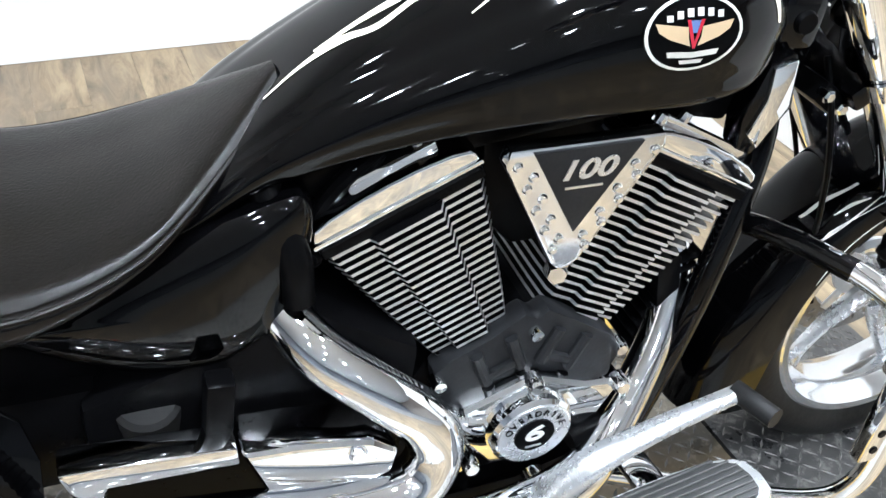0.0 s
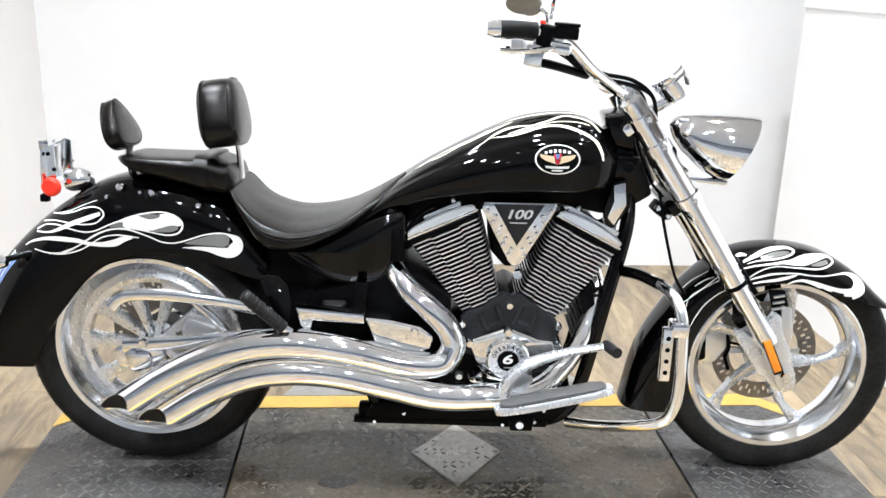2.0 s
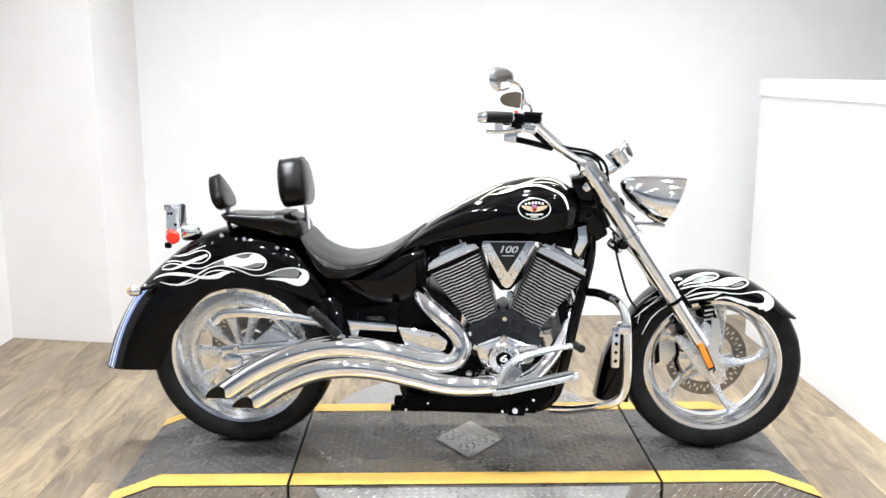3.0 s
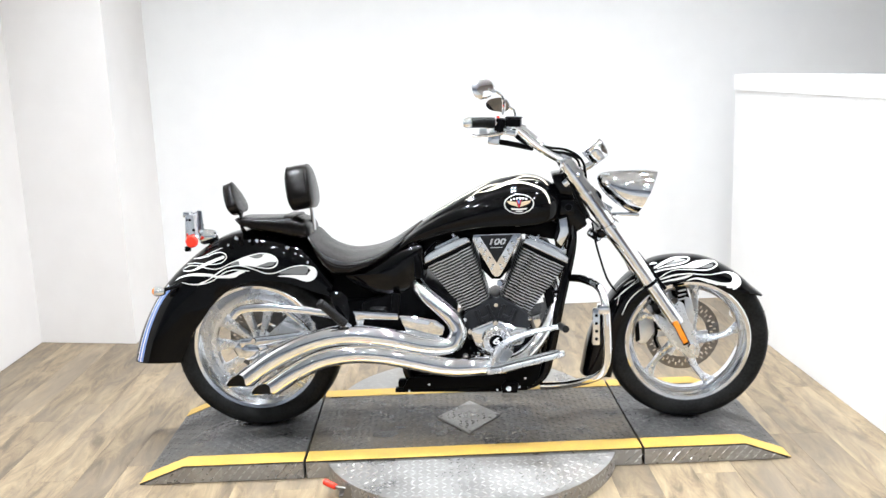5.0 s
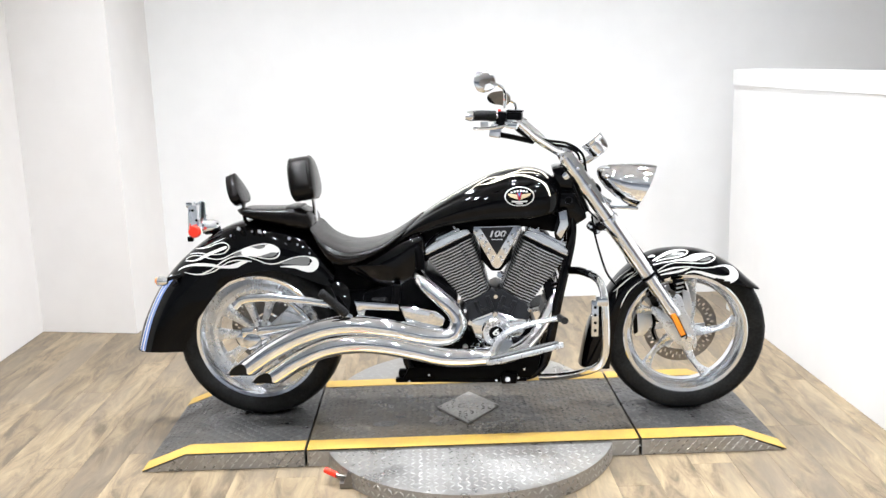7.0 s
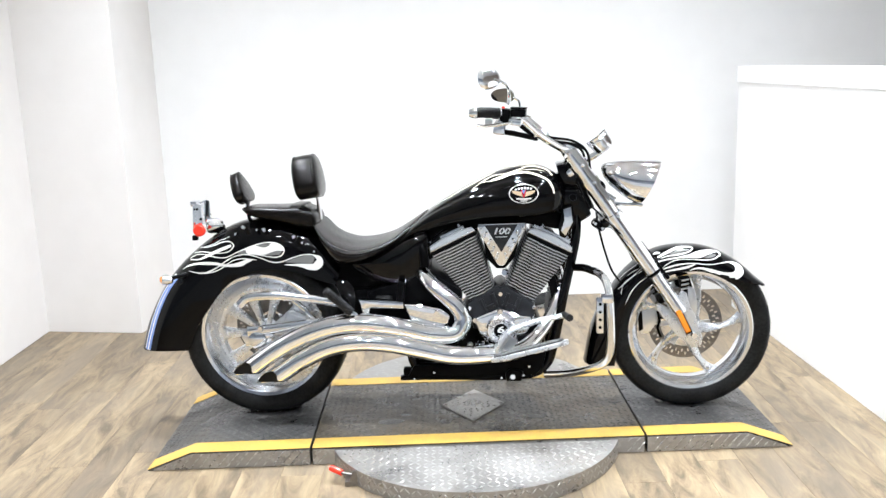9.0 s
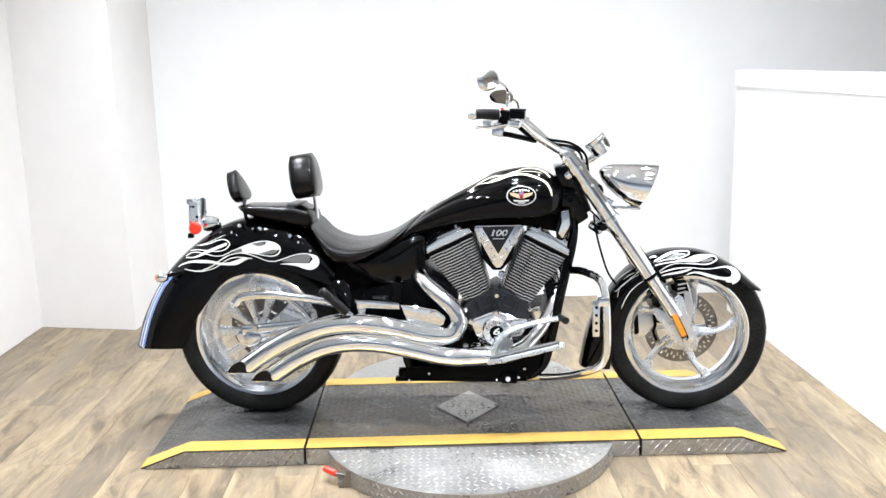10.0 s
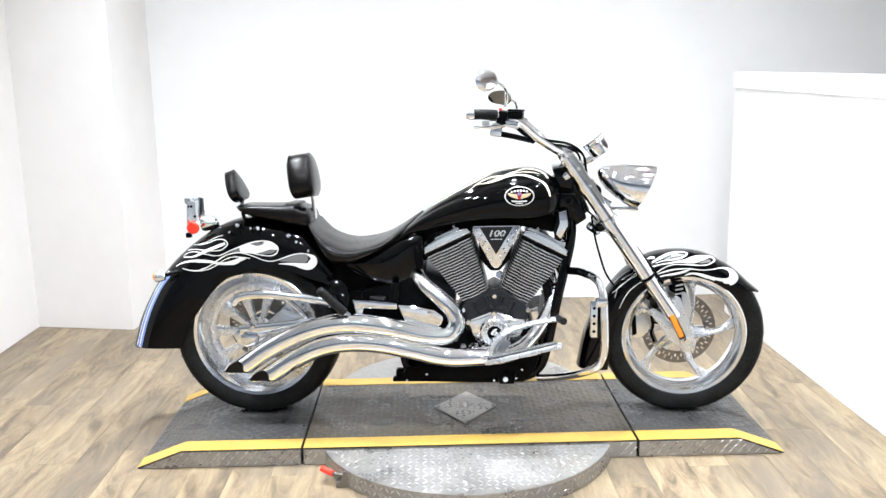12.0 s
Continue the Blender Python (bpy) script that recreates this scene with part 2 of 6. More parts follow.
def box(size, at=(0, 0, 0), turn=(0, 0, 0), round=0.0, segments=2, bm=None):
    b = bmesh.new()
    bmesh.ops.create_cube(b, size=1)
    bmesh.ops.transform(b, matrix=Matrix.Diagonal((*size, 1)), verts=b.verts)
    if round:
        bevel(b, round, segments)
    bmesh.ops.transform(b, matrix=pose(*at, *turn), verts=b.verts)
    return join(bm, b)


def join(bm, b):
    if bm is None:
        return b
    me = bpy.data.meshes.new("tmp")
    b.to_mesh(me)
    b.free()
    bm.from_mesh(me)
    bpy.data.meshes.remove(me)
    return bm


def prism(outline, v0, v1, round=0.0, segments=2, bm=None):
    """An outline in (u, w) drawn out along v."""
    b = bmesh.new()
    lo = [b.verts.new((u, v0, w)) for u, w in outline]
    hi = [b.verts.new((u, v1, w)) for u, w in outline]
    n = len(outline)
    b.faces.new(lo)
    b.faces.new(hi[::-1])
    for i in range(n):
        b.faces.new((lo[i], hi[i], hi[(i + 1) % n], lo[(i + 1) % n]))
    bmesh.ops.recalc_face_normals(b, faces=b.faces)
    if round:
        bevel(b, round, segments, 25)
    return join(bm, b)


def smooth(points, n=8, closed=False):
    """Catmull-Rom through points of any length."""
    p = [np.array(q, float) for q in points]
    out = []
    m = len(p)
    for i in range(m if closed else m - 1):
        a = p[(i - 1) % m] if closed or i > 0 else 2 * p[0] - p[1]
        b, c = p[i], p[(i + 1) % m]
        d = p[(i + 2) % m] if closed or i + 2 < m else 2 * p[-1] - p[-2]
        for k in range(n):
            t = k / n
            out.append(0.5 * (2 * b + (c - a) * t + (2 * a - 5 * b + 4 * c - d) * t * t + (3 * b - a - 3 * c + d) * t ** 3))
    if not closed:
        out.append(p[-1])
    return out


def tube(points, radius, sides=14, n=8, caps=True, cut=(), squash=(1, 1), bm=None):
    """A round bar through points (x, y, z) or (x, y, z, radius). cut: planes (point, normal) in which its end is sliced off."""
    pts = smooth([tuple(q) if len(q) == 4 else (*q, radius) for q in points], n) if n else [np.array((*q, radius)) if len(q) == 3 else np.array(q) for q in points]
    if cut:
        pts = [q for q in pts if np.linalg.norm(np.array(q[:3]) - np.array(pts[-1][:3])) > 2.6 * pts[-1][3]] + [pts[-1]]
    b = bmesh.new()
    rings = []
    up = Vector((0, 0, 1))
    last = len(pts) - 1
    side = None
    for i, q in enumerate(pts):
        c = Vector(q[:3])
        d = (Vector(pts[min(i + 1, last)][:3]) - Vector(pts[max(i - 1, 0)][:3])).normalized()
        if side is None:
            side = d.cross(up if abs(d.z) < 0.9 else Vector((1, 0, 0))).normalized()
        side = (side - d * side.dot(d)).normalized()
        other = d.cross(side)
        ring = []
        for k in range(sides):
            a = 2 * math.pi * k / sides
            v = c + (side * math.cos(a) * squash[0] + other * math.sin(a) * squash[1]) * q[3]
            if cut and i == last:
                v = v + d * min((Vector(p) - v).dot(Vector(m)) / d.dot(Vector(m)) for p, m in cut)
            ring.append(b.verts.new(v))
        rings.append(ring)
    for r, s in zip(rings, rings[1:]):
        for k in range(sides):
            b.faces.new((r[k], r[(k + 1) % sides], s[(k + 1) % sides], s[k]))
    if caps:
        b.faces.new(rings[0][::-1])
        b.faces.new(rings[-1])
    return join(bm, b)


def lathe(profile, centre=(0, 0, 0), axis=(0, 1, 0), sides=48, closed=False, bm=None):
    """Turns a profile of (radius, distance along the axis) round the axis through centre."""
    b = bmesh.new()
    q = Vector((0, 0, 1)).rotation_difference(Vector(axis).normalized()).to_matrix()
    rings = []
    for r, h in profile:
        rings.append([b.verts.new(Vector(centre) + q @ Vector((r * math.cos(2 * math.pi * k / sides), r * math.sin(2 * math.pi * k / sides), h))) for k in range(sides)])
    pairs = list(zip(rings, rings[1:])) + ([(rings[-1], rings[0])] if closed else [])
    for r, s in pairs:
        for k in range(sides):
            b.faces.new((r[k], r[(k + 1) % sides], s[(k + 1) % sides], s[k]))
    if not closed:
        if profile[0][0] > 1e-6:
            b.faces.new(rings[0][::-1])
        if profile[-1][0] > 1e-6:
            b.faces.new(rings[-1])
    bmesh.ops.remove_doubles(b, verts=b.verts, dist=1e-6)
    return join(bm, b)


def skin(rings, closed_ring=True, caps=True, bm=None):
    b = bmesh.new()
    vs = [[b.verts.new(p) for p in r] for r in rings]
    n = len(vs[0])
    for r, s in zip(vs, vs[1:]):
        for k in range(n if closed_ring else n - 1):
            b.faces.new((r[k], r[(k + 1) % n], s[(k + 1) % n], s[k]))
    if caps and closed_ring:
        b.faces.new(vs[0][::-1])
        b.faces.new(vs[-1])
    bmesh.ops.remove_doubles(b, verts=b.verts, dist=1e-6)
    return join(bm, b)


def body(stations, n=5, sides=28, power_top=2.4, power_bot=4.0):
    """A rounded body lofted along u. Stations: (u, top, bottom, half width, height of the widest line)."""
    rings = []
    for u, top, bot, hw, mid in smooth(stations, n):
        ring = []
        for k in range(sides):
            a = 2 * math.pi * k / sides
            c, s = math.cos(a), math.sin(a)
            p = power_top if s > 0 else power_bot
            v = hw * math.copysign(abs(c) ** (2 / p), c)
            h = (top - mid) * abs(s) ** (2 / p) if s > 0 else -(mid - bot) * abs(s) ** (2 / p)
            ring.append((u, v, mid + h))
        rings.append(ring)
    return rings


def shell(tops, edges, hw, n=5, sides=17, p=0.55, q=0.75):
    """A mudguard: from the near lower edge over the crown line to the far edge, station by station."""
    rings = []
    for t, e, w in zip(smooth(tops, n), smooth(edges, n), smooth([(x,) for x in hw], n)):
        ring = []
        for k in range(sides):
            a = math.pi * k / (sides - 1)
            s, c = math.sin(a) ** p, -math.copysign(abs(math.cos(a)) ** q, math.cos(a))
            ring.append((e[0] + (t[0] - e[0]) * s, w[0] * c, e[1] + (t[1] - e[1]) * s))
        rings.append(ring)
    return skin(rings, closed_ring=False)


def thicken(ob, t):
    m = ob.modifiers.new("thickness", "SOLIDIFY")
    m.thickness, m.offset = t, -1
    return ob


def lettering(text, size, depth=0.0006, offset=0.0):
    """Flat letters as a bmesh in the xy plane, centred."""
    cu = bpy.data.curves.new("letters", "FONT")
    cu.body, cu.size, cu.extrude = text, size, depth
    cu.offset = offset
    cu.align_x, cu.align_y = "CENTER", "CENTER"
    ob = bpy.data.objects.new("letters", cu)
    scene.collection.objects.link(ob)
    me = bpy.data.meshes.new_from_object(ob.evaluated_get(bpy.context.evaluated_depsgraph_get()))
    bpy.data.objects.remove(ob)
    bpy.data.curves.remove(cu)
    b = bmesh.new()
    b.from_mesh(me)
    bpy.data.meshes.remove(me)
    return b


# ---- the bay: floor, walls, ceiling ----
def slab(name, x0, x1, y0, y1, z0, z1, mat, label, category, parent=None):
    b = box((x1 - x0, y1 - y0, z1 - z0), ((x0 + x1) / 2, (y0 + y1) / 2, (z0 + z1) / 2))
    return tagged(part(name, b, mat, parent), label, category, kind="structure")


LEFT, RIGHT, BACK, FRONT, TOP = -2.42, 1.60, 1.90, -12.0, 3.1
WEST, EAST = -6.0, 6.0
slab("wall_back", -1.84, EAST, BACK, BACK + 0.12, 0, TOP, WALLPAINT, "plain white painted wall behind the motorcycle", "wall")


def standing(name, plan, z0, z1, mat, label, category):
    """An upright body over a four-cornered plan of (x, y)."""
    b = bmesh.new()
    lo = [b.verts.new((x, y, z0)) for x, y in plan]
    hi = [b.verts.new((x, y, z1)) for x, y in plan]
    b.faces.new(lo[::-1])
    b.faces.new(hi)
    for i in range(len(plan)):
        b.faces.new((lo[i], lo[(i + 1) % len(plan)], hi[(i + 1) % len(plan)], hi[i]))
    return tagged(part(name, b, mat), label, category, kind="structure")


standing("wall_jut", [(LEFT - 0.12, 1.495), (LEFT, 1.495), (-1.845, 1.392), (-1.785, BACK - 0.0005), (LEFT - 0.12, BACK - 0.0005)], 0, TOP, WARMLITPAINT, "white painted wall section standing forward beside the bay", "wall")
slab("wall_left", LEFT - 0.12, LEFT, -0.9, 1.495, 0, TOP, WARMLITPAINT, "white painted side wall of the bay", "wall")
standing("wall_half", [(1.619, -1.2), (1.739, -1.2), (1.685, 1.5), (1.565, 1.5)], 0, 1.292, WALLPAINT, "white half-height partition wall with a cap rail", "wall")
standing("trim_cap", [(1.613, -1.206), (1.745, -1.206), (1.691, 1.506), (1.559, 1.506)], 1.292, 1.377, TRIMPAINT, "white wooden cap rail along the half wall", "trim")
# Unseen wall; its beige is there to warm the bounced light.
slab("wall_beyond", EAST, EAST + 0.12, FRONT, BACK + 0.12, 0, TOP, BEIGEPAINT, "unseen beige wall closing the hall, warms the bounced light", "wall")
# Unseen walls; their grey is set for what chrome and black paint reflect.
slab("wall_west", WEST - 0.12, WEST, FRONT, BACK + 0.12, 0, TOP, HALLPAINT, "unseen grey wall closing the hall, toned for reflections", "wall")
slab("wall_north", WEST, LEFT - 0.12, BACK, BACK + 0.12, 0, TOP, HALLPAINT, "unseen grey wall closing the hall, toned for reflections", "wall")
slab("wall_front", WEST - 0.12, EAST + 0.12, FRONT - 0.12, FRONT, 0, TOP, HALLPAINT, "unseen grey wall closing the hall, toned for reflections", "wall")
# Out of view too; made pale so that the chrome reflects it brightly.
slab("ceiling", WEST - 0.12, EAST + 0.12, FRONT - 0.12, BACK + 0.12, TOP, TOP + 0.1, CEILPAINT, "unseen pale ceiling with small round lamps, lightened for reflections", "ceiling")
# Out of view; added so that the chrome reflects less tan.
slab("floor_hall", WEST, EAST, FRONT, -2.6, -0.001, 0.0025, HALLFLOOR, "unseen grey floor before the bay, added for chrome reflections", "floor")
floor = slab("floor", WEST - 0.12, EAST + 0.12, FRONT - 0.12, BACK + 0.12, -0.1, -0.004, JOINT, "light oak-look vinyl plank floor, lightly worn", "floor")


# ---- ceiling lamps ----
def ceiling_lamp():
    e = tagged(new("ceiling_lamp"), "round recessed white ceiling lamp, out of view, lit", "ceiling lamp", "ceiling lamps")
    part("ring", lathe([(0.075, 0), (0.090, 0), (0.093, -0.014), (0.075, -0.016)], axis=(0, 0, 1), sides=24, closed=True), TRIMPAINT, e)
    part("diffuser", lathe([(0.0, -0.006), (0.075, -0.006), (0.075, -0.001), (0, -0.001)], axis=(0, 0, 1), sides=24), LIGHT, e)
    return e


# The twelve beyond y = -4 are added to brighten the hall that chrome reflects.
LAMPS = [(x, y) for x in (-1.3, 0.0, 1.15) for y in (-2.7, -1.0, 0.4)] + [(x, y) for x in (-4.0, -1.3, 1.3, 4.0) for y in (-4.6, -7.2, -9.8)]
# The one beyond the partition is added to brighten the back wall's corner.
LAMPS += [(2.45, 0.4)] + [(x, -1.85) for x in (-0.6, 0.5)]
lamp = ceiling_lamp()
for i, (x, y) in enumerate(LAMPS):
    at = pose(x, y, TOP)
    if i == 0:
        lamp.matrix_basis = at
    else:
        copy_thing(lamp, at)
    if i >= 22:
        continue
    li = bpy.data.lights.new("lamp_light", "AREA")
    li.shape, li.size, li.energy, li.color = "DISK", 0.11, (34 if y > 0 else 28) * (0.45 if x > 2 else 1) if y > -3 else 56, (1.0, 0.985, 0.97) if y > -3 else (0.97, 0.985, 1.0)
    li.spread = radians(128)
    lo = new("lamp_light", li)
    lo.matrix_basis = pose(x, y, TOP - 0.03)


# ---- display platform ----
H = 0.065
Y0, Y1 = -0.44, 0.30
X0, X1 = -1.255, 1.155
B0, B1 = -1.09, 0.985
G0, G1 = -0.645, 0.604
platform = tagged(new("display_platform"), "low steel display platform with yellow edges on plank floor", "platform")


def deck(name, xs, mat, label):
    """A piece of the deck as a profile in (x, z) drawn across."""
    b = bmesh.new()
    top = [(x, z) for x, z in xs]
    ring = top + [(xs[-1][0], 0.0), (xs[0][0], 0.0)]
    ring = [q for i, q in enumerate(ring) if q != ring[i - 1]]
    lo = [b.verts.new((x, Y0, z)) for x, z in ring]
    hi = [b.verts.new((x, Y1, z)) for x, z in ring]
    b.faces.new(lo[::-1])
    b.faces.new(hi)
    n = len(ring)
    for i in range(n):
        b.faces.new((lo[i], lo[(i + 1) % n], hi[(i + 1) % n], hi[i]))
    return part(name, b, mat, platform, label)


deck("ramp_deck", [(X0, 0.004), (B0, H), (G0 - 0.004, H)], DECK, "worn black tread-plate end ramp")
deck("centre_deck", [(G0 + 0.004, H), (G1 - 0.004, H)], DECKMID, "worn dark brown tread-plate deck")
deck("ramp_deck", [(G1 + 0.004, H), (B1, H), (X1, 0.004)], DECK, "worn black tread-plate end ramp")


def strip(name, pts, y0, y1, mat, lift=0.002, parent=platform):
    b = bmesh.new()
    rows = [[b.verts.new((x, y, z + dz)) for x, z in pts] for y, dz in ((y0, 0.0005), (y0, lift), (y1, lift), (y1, 0.0005))]
    for r, s in zip(rows, rows[1:]):
        for i in range(len(pts) - 1):
            b.faces.new((r[i], r[i + 1], s[i + 1], s[i]))
    return part(name, b, mat, parent)


for y0, y1 in ((Y0 - 0.001, Y0 + 0.085), (Y1 - 0.08, Y1 + 0.001)):
    strip("yellow_stripe", [(X0, 0.004), (B0, H), (G0 - 0.005, H)], y0, y1, YELLOW)
    strip("yellow_stripe", [(G0 + 0.005, H), (G1 - 0.005, H)], y0, y1, YELLOW)
    strip("yellow_stripe", [(G1 + 0.005, H), (B1, H), (X1, 0.004)], y0, y1, YELLOW)
for pts in ([(X0 + 0.02, 0.004), (B0, H - 0.006), (G0 - 0.006, H - 0.006)], [(G0 + 0.006, H - 0.006), (G1 - 0.006, H - 0.006)], [(G1 + 0.006, H - 0.006), (B1, H - 0.006), (X1 - 0.02, 0.004)]):
    b = bmesh.new()
    ring = pts + [(pts[-1][0], 0.001), (pts[0][0], 0.001)]
    f = b.faces.new([b.verts.new((x, Y0 - 0.003, z)) for x, z in ring])
    r = bmesh.ops.extrude_face_region(b, geom=[f])
    bmesh.ops.translate(b, vec=(0, 0.003, 0), verts=[v for v in r["geom"] if isinstance(v, bmesh.types.BMVert)])
    part("side_plate", b, PLATE, platform, "bright tread-plate side")
# diamond cover plate
b = bmesh.new()
dia = [(-0.152, -0.067), (-0.031, -0.247), (0.107, -0.067), (-0.012, 0.10)]
lo = [b.verts.new((x, y, H - 0.002)) for x, y in dia]
hi = [b.verts.new((x, y, H + 0.005)) for x, y in dia]
b.faces.new(hi)
for i in range(4):
    b.faces.new((lo[i], lo[(i + 1) % 4], hi[(i + 1) % 4], hi[i]))
part("diamond_plate", b, PLATE, platform, "bright diamond-shaped tread-plate cover")
for x, y in ((-0.135, -0.067), (0.092, -0.067), (-0.025, -0.225)):
    part("plate_bolt", lathe([(0, 0.004), (0.005, 0.004), (0.0075, 0.001), (0.0075, 0)], (x, y, H + 0.0055), (0, 0, 1), 10), PLATE, platform)
# round turntable plates that show in front of and behind the deck
for cy, a0, a1, label in ((-0.28, 198.5, 341.5, "bright round tread-plate turntable rim"), (0.14, 18.5, 161.5, "bright round tread-plate turntable rim")):
    b = bmesh.new()
    arc = [(-0.03 + 0.555 * math.cos(radians(a0 + (a1 - a0) * i / 40)), cy + 0.555 * math.sin(radians(a0 + (a1 - a0) * i / 40))) for i in range(41)]
    lo = [b.verts.new((x, y, 0)) for x, y in arc]
    hi = [b.verts.new((x, y, H - 0.004)) for x, y in arc]
    b.faces.new(hi)
    for i in range(41):
        b.faces.new((lo[i], lo[(i + 1) % 41], hi[(i + 1) % 41], hi[i]))
    part("turntable", b, PLATE, platform, label)


# ---- the motorcycle: u ahead, v to its left, w up, from the rear tyre's contact ----
bike = tagged(new("motorcycle"), "black cruiser motorcycle with white flames and chrome on a platform", "motorcycle")
bike.matrix_basis = pose(-0.8675, 0, H, 0, 0, -3.957)
RAX, FAX = (0.015, 0.335), (1.715, 0.318)


def both(name, bm, mat, parent, label=""):
    """A part and its mirror image on the far side."""
    b2 = bm.copy()
    bmesh.ops.transform(b2, matrix=Matrix.Diagonal((1, -1, 1, 1)), verts=b2.verts)
    part(name, b2, mat, parent, label)
    return part(name, bm, mat, parent, label)


# wheels
def tyre(r, bead, w):
    half = [(bead, 0.70), (bead + 0.012, 0.86), (bead + (r - bead) * 0.45, 1.0), (bead + (r - bead) * 0.75, 0.95), (r * 0.975, 0.74), (r * 0.993, 0.45), (r, 0.0)]
    prof = [(a, h * w / 2) for a, h in half] + [(a, -h * w / 2) for a, h in half[-2::-1]]
    prof += [(bead - 0.008, -0.6 * w / 2), (bead - 0.008, 0.6 * w / 2)]
    return lathe([(q[0], q[1]) for q in smooth(prof[:-2], 3)] + prof[-2:], sides=72, closed=True)


def groove_blocks(r, w, wheel, count):
    """Slim dark strips laid on the crown, for the shade in the tread grooves."""
    b = bmesh.new()
    for i in range(count):
        a = 2 * math.pi * i / count
        for sgn in (-1, 1):
            q = [(-0.5, 0.12), (-0.2, 0.16), (0.35, 0.52), (0.5, 0.78)]
            vs = []
            for k, (da, h) in enumerate(q):
                rr = r * (1.0 - 0.006 * (h > 0.4) - 0.02 * (h > 0.7)) + 0.0012
                for d in (-0.012, 0.012):
                    an = a + da * 2 * math.pi / count + d
                    vs.append(b.verts.new((rr * math.sin(an), sgn * h * w / 2, rr * math.cos(an))))
            for k in range(3):
                b.faces.new((vs[2 * k], vs[2 * k + 1], vs[2 * k + 3], vs[2 * k + 2]))
    return part("tread_groove", b, BLACKHOLE, wheel)


def wheel(name, at, r, bead, w, label):
    e = new(name)
    e.parent = bike
    e.matrix_basis = pose(at[0], 0, at[1])
    tagged(e, label)
    part("tyre", tyre(r, bead, w), RUBBER, e, "black rubber tyre")
    groove_blocks(r, w, e, 22)
    return e


def rim(bead, w, well, parent):
    h = w / 2
    prof = [(bead + 0.010, h * 0.74), (bead + 0.013, h * 0.82), (bead + 0.006, h * 0.87), (bead - 0.006, h * 0.84), (bead - 0.012, h * 0.70), (well, h * 0.45), (well - 0.004, h * 0.3)]
    prof = prof + [(a, -b) for a, b in prof[::-1]]
    back = [(well + 0.012, -h * 0.3), (bead + 0.0, -h * 0.66), (bead + 0.006, -h * 0.74)]
    ring = prof + back + [(a, -b) for a, b in back[::-1]]
    return part("rim", lathe(ring, sides=72, closed=True), ALLOY, parent, "polished alloy rim")


rear = wheel("rear_wheel", RAX, 0.335, 0.247, 0.20, "wide rear wheel with ten polished alloy spokes")
rim(0.247, 0.20, 0.212, rear)
part("hub", lathe([(0.0, -0.085), (0.03, -0.085), (0.036, -0.075), (0.036, -0.03), (0.055, -0.02), (0.055, 0.06), (0.03, 0.085), (0.0, 0.085)], sides=32), ALLOY, rear)
b = bmesh.new()
ringp = [(0.176, -0.050), (0.190, -0.054), (0.214, -0.035), (0.214, 0.0), (0.182, 0.0), (0.174, -0.02)]
part("inner_ring", lathe(ringp, sides=64, closed=True), CAST, rear)
sp = prism([(0.034, -0.0095), (0.10, -0.014), (0.155, -0.020), (0.185, -0.030), (0.185, 0.030), (0.155, 0.020), (0.10, 0.014), (0.034, 0.0095)], -0.050, -0.018, 0.005, 2)
sp = part("spoke", sp, CAST, rear)
for i in range(1, 10):
    again("spoke", sp, pose(0, 0, 0, 0, 36 * i, 0))
part("sprocket", lathe([(0.06, 0.07), (0.115, 0.07), (0.115, 0.078), (0.06, 0.078)], sides=60, closed=True), STEEL, rear)


def disc(r, r_in, v, parent, holes=30):
    """A drilled brake disc: rings of holes left open between radial bridges."""
    rows = [r_in, r_in + (r - r_in) * 0.25, r_in + (r - r_in) * 0.5, r_in + (r - r_in) * 0.75, r]
    n = holes * 4
    b = bmesh.new()
    grid = {}
    for s, vv in ((0, v - 0.0025), (1, v + 0.0025)):
        for i, rr in enumerate(rows):
            for k in range(n):
                a = 2 * math.pi * k / n
                grid[s, i, k] = b.verts.new((rr * math.cos(a), vv, rr * math.sin(a)))
    def solid(i, k):
        return 0 <= i < 4 and not ((i == 1 and k % 4 == 0) or (i == 2 and k % 4 == 2))
    for i in range(4):
        for k in range(n):
            if not solid(i, k):
                continue
            k2 = (k + 1) % n
            b.faces.new((grid[0, i, k], grid[0, i, k2], grid[0, i + 1, k2], grid[0, i + 1, k]))
            b.faces.new((grid[1, i, k], grid[1, i + 1, k], grid[1, i + 1, k2], grid[1, i, k2]))
            for di, dk, p, q in ((-1, 0, (i, k), (i, k2)), (1, 0, (i + 1, k), (i + 1, k2)), (0, -1, (i, k), (i + 1, k)), (0, 1, (i, k2), (i + 1, k2))):
                if not solid(i + di, (k + dk) % n):
                    b.faces.new((grid[0, p[0], p[1]], grid[0, q[0], q[1]], grid[1, q[0], q[1]], grid[1, p[0], p[1]]))
    return part("brake_disc", b, STEEL, parent, "drilled steel brake disc")


disc(0.15, 0.105, 0.066, rear)
front = wheel("front_wheel", FAX, 0.318, 0.234, 0.135, "front wheel with five swept polished alloy spokes")
rim(0.234, 0.135, 0.208, front)
part("hub", lathe([(0.0, -0.06), (0.024, -0.06), (0.032, -0.05), (0.032, -0.02), (0.045, -0.012), (0.045, 0.012), (0.032, 0.02), (0.032, 0.05), (0, 0.06)], sides=32), ALLOY, front)


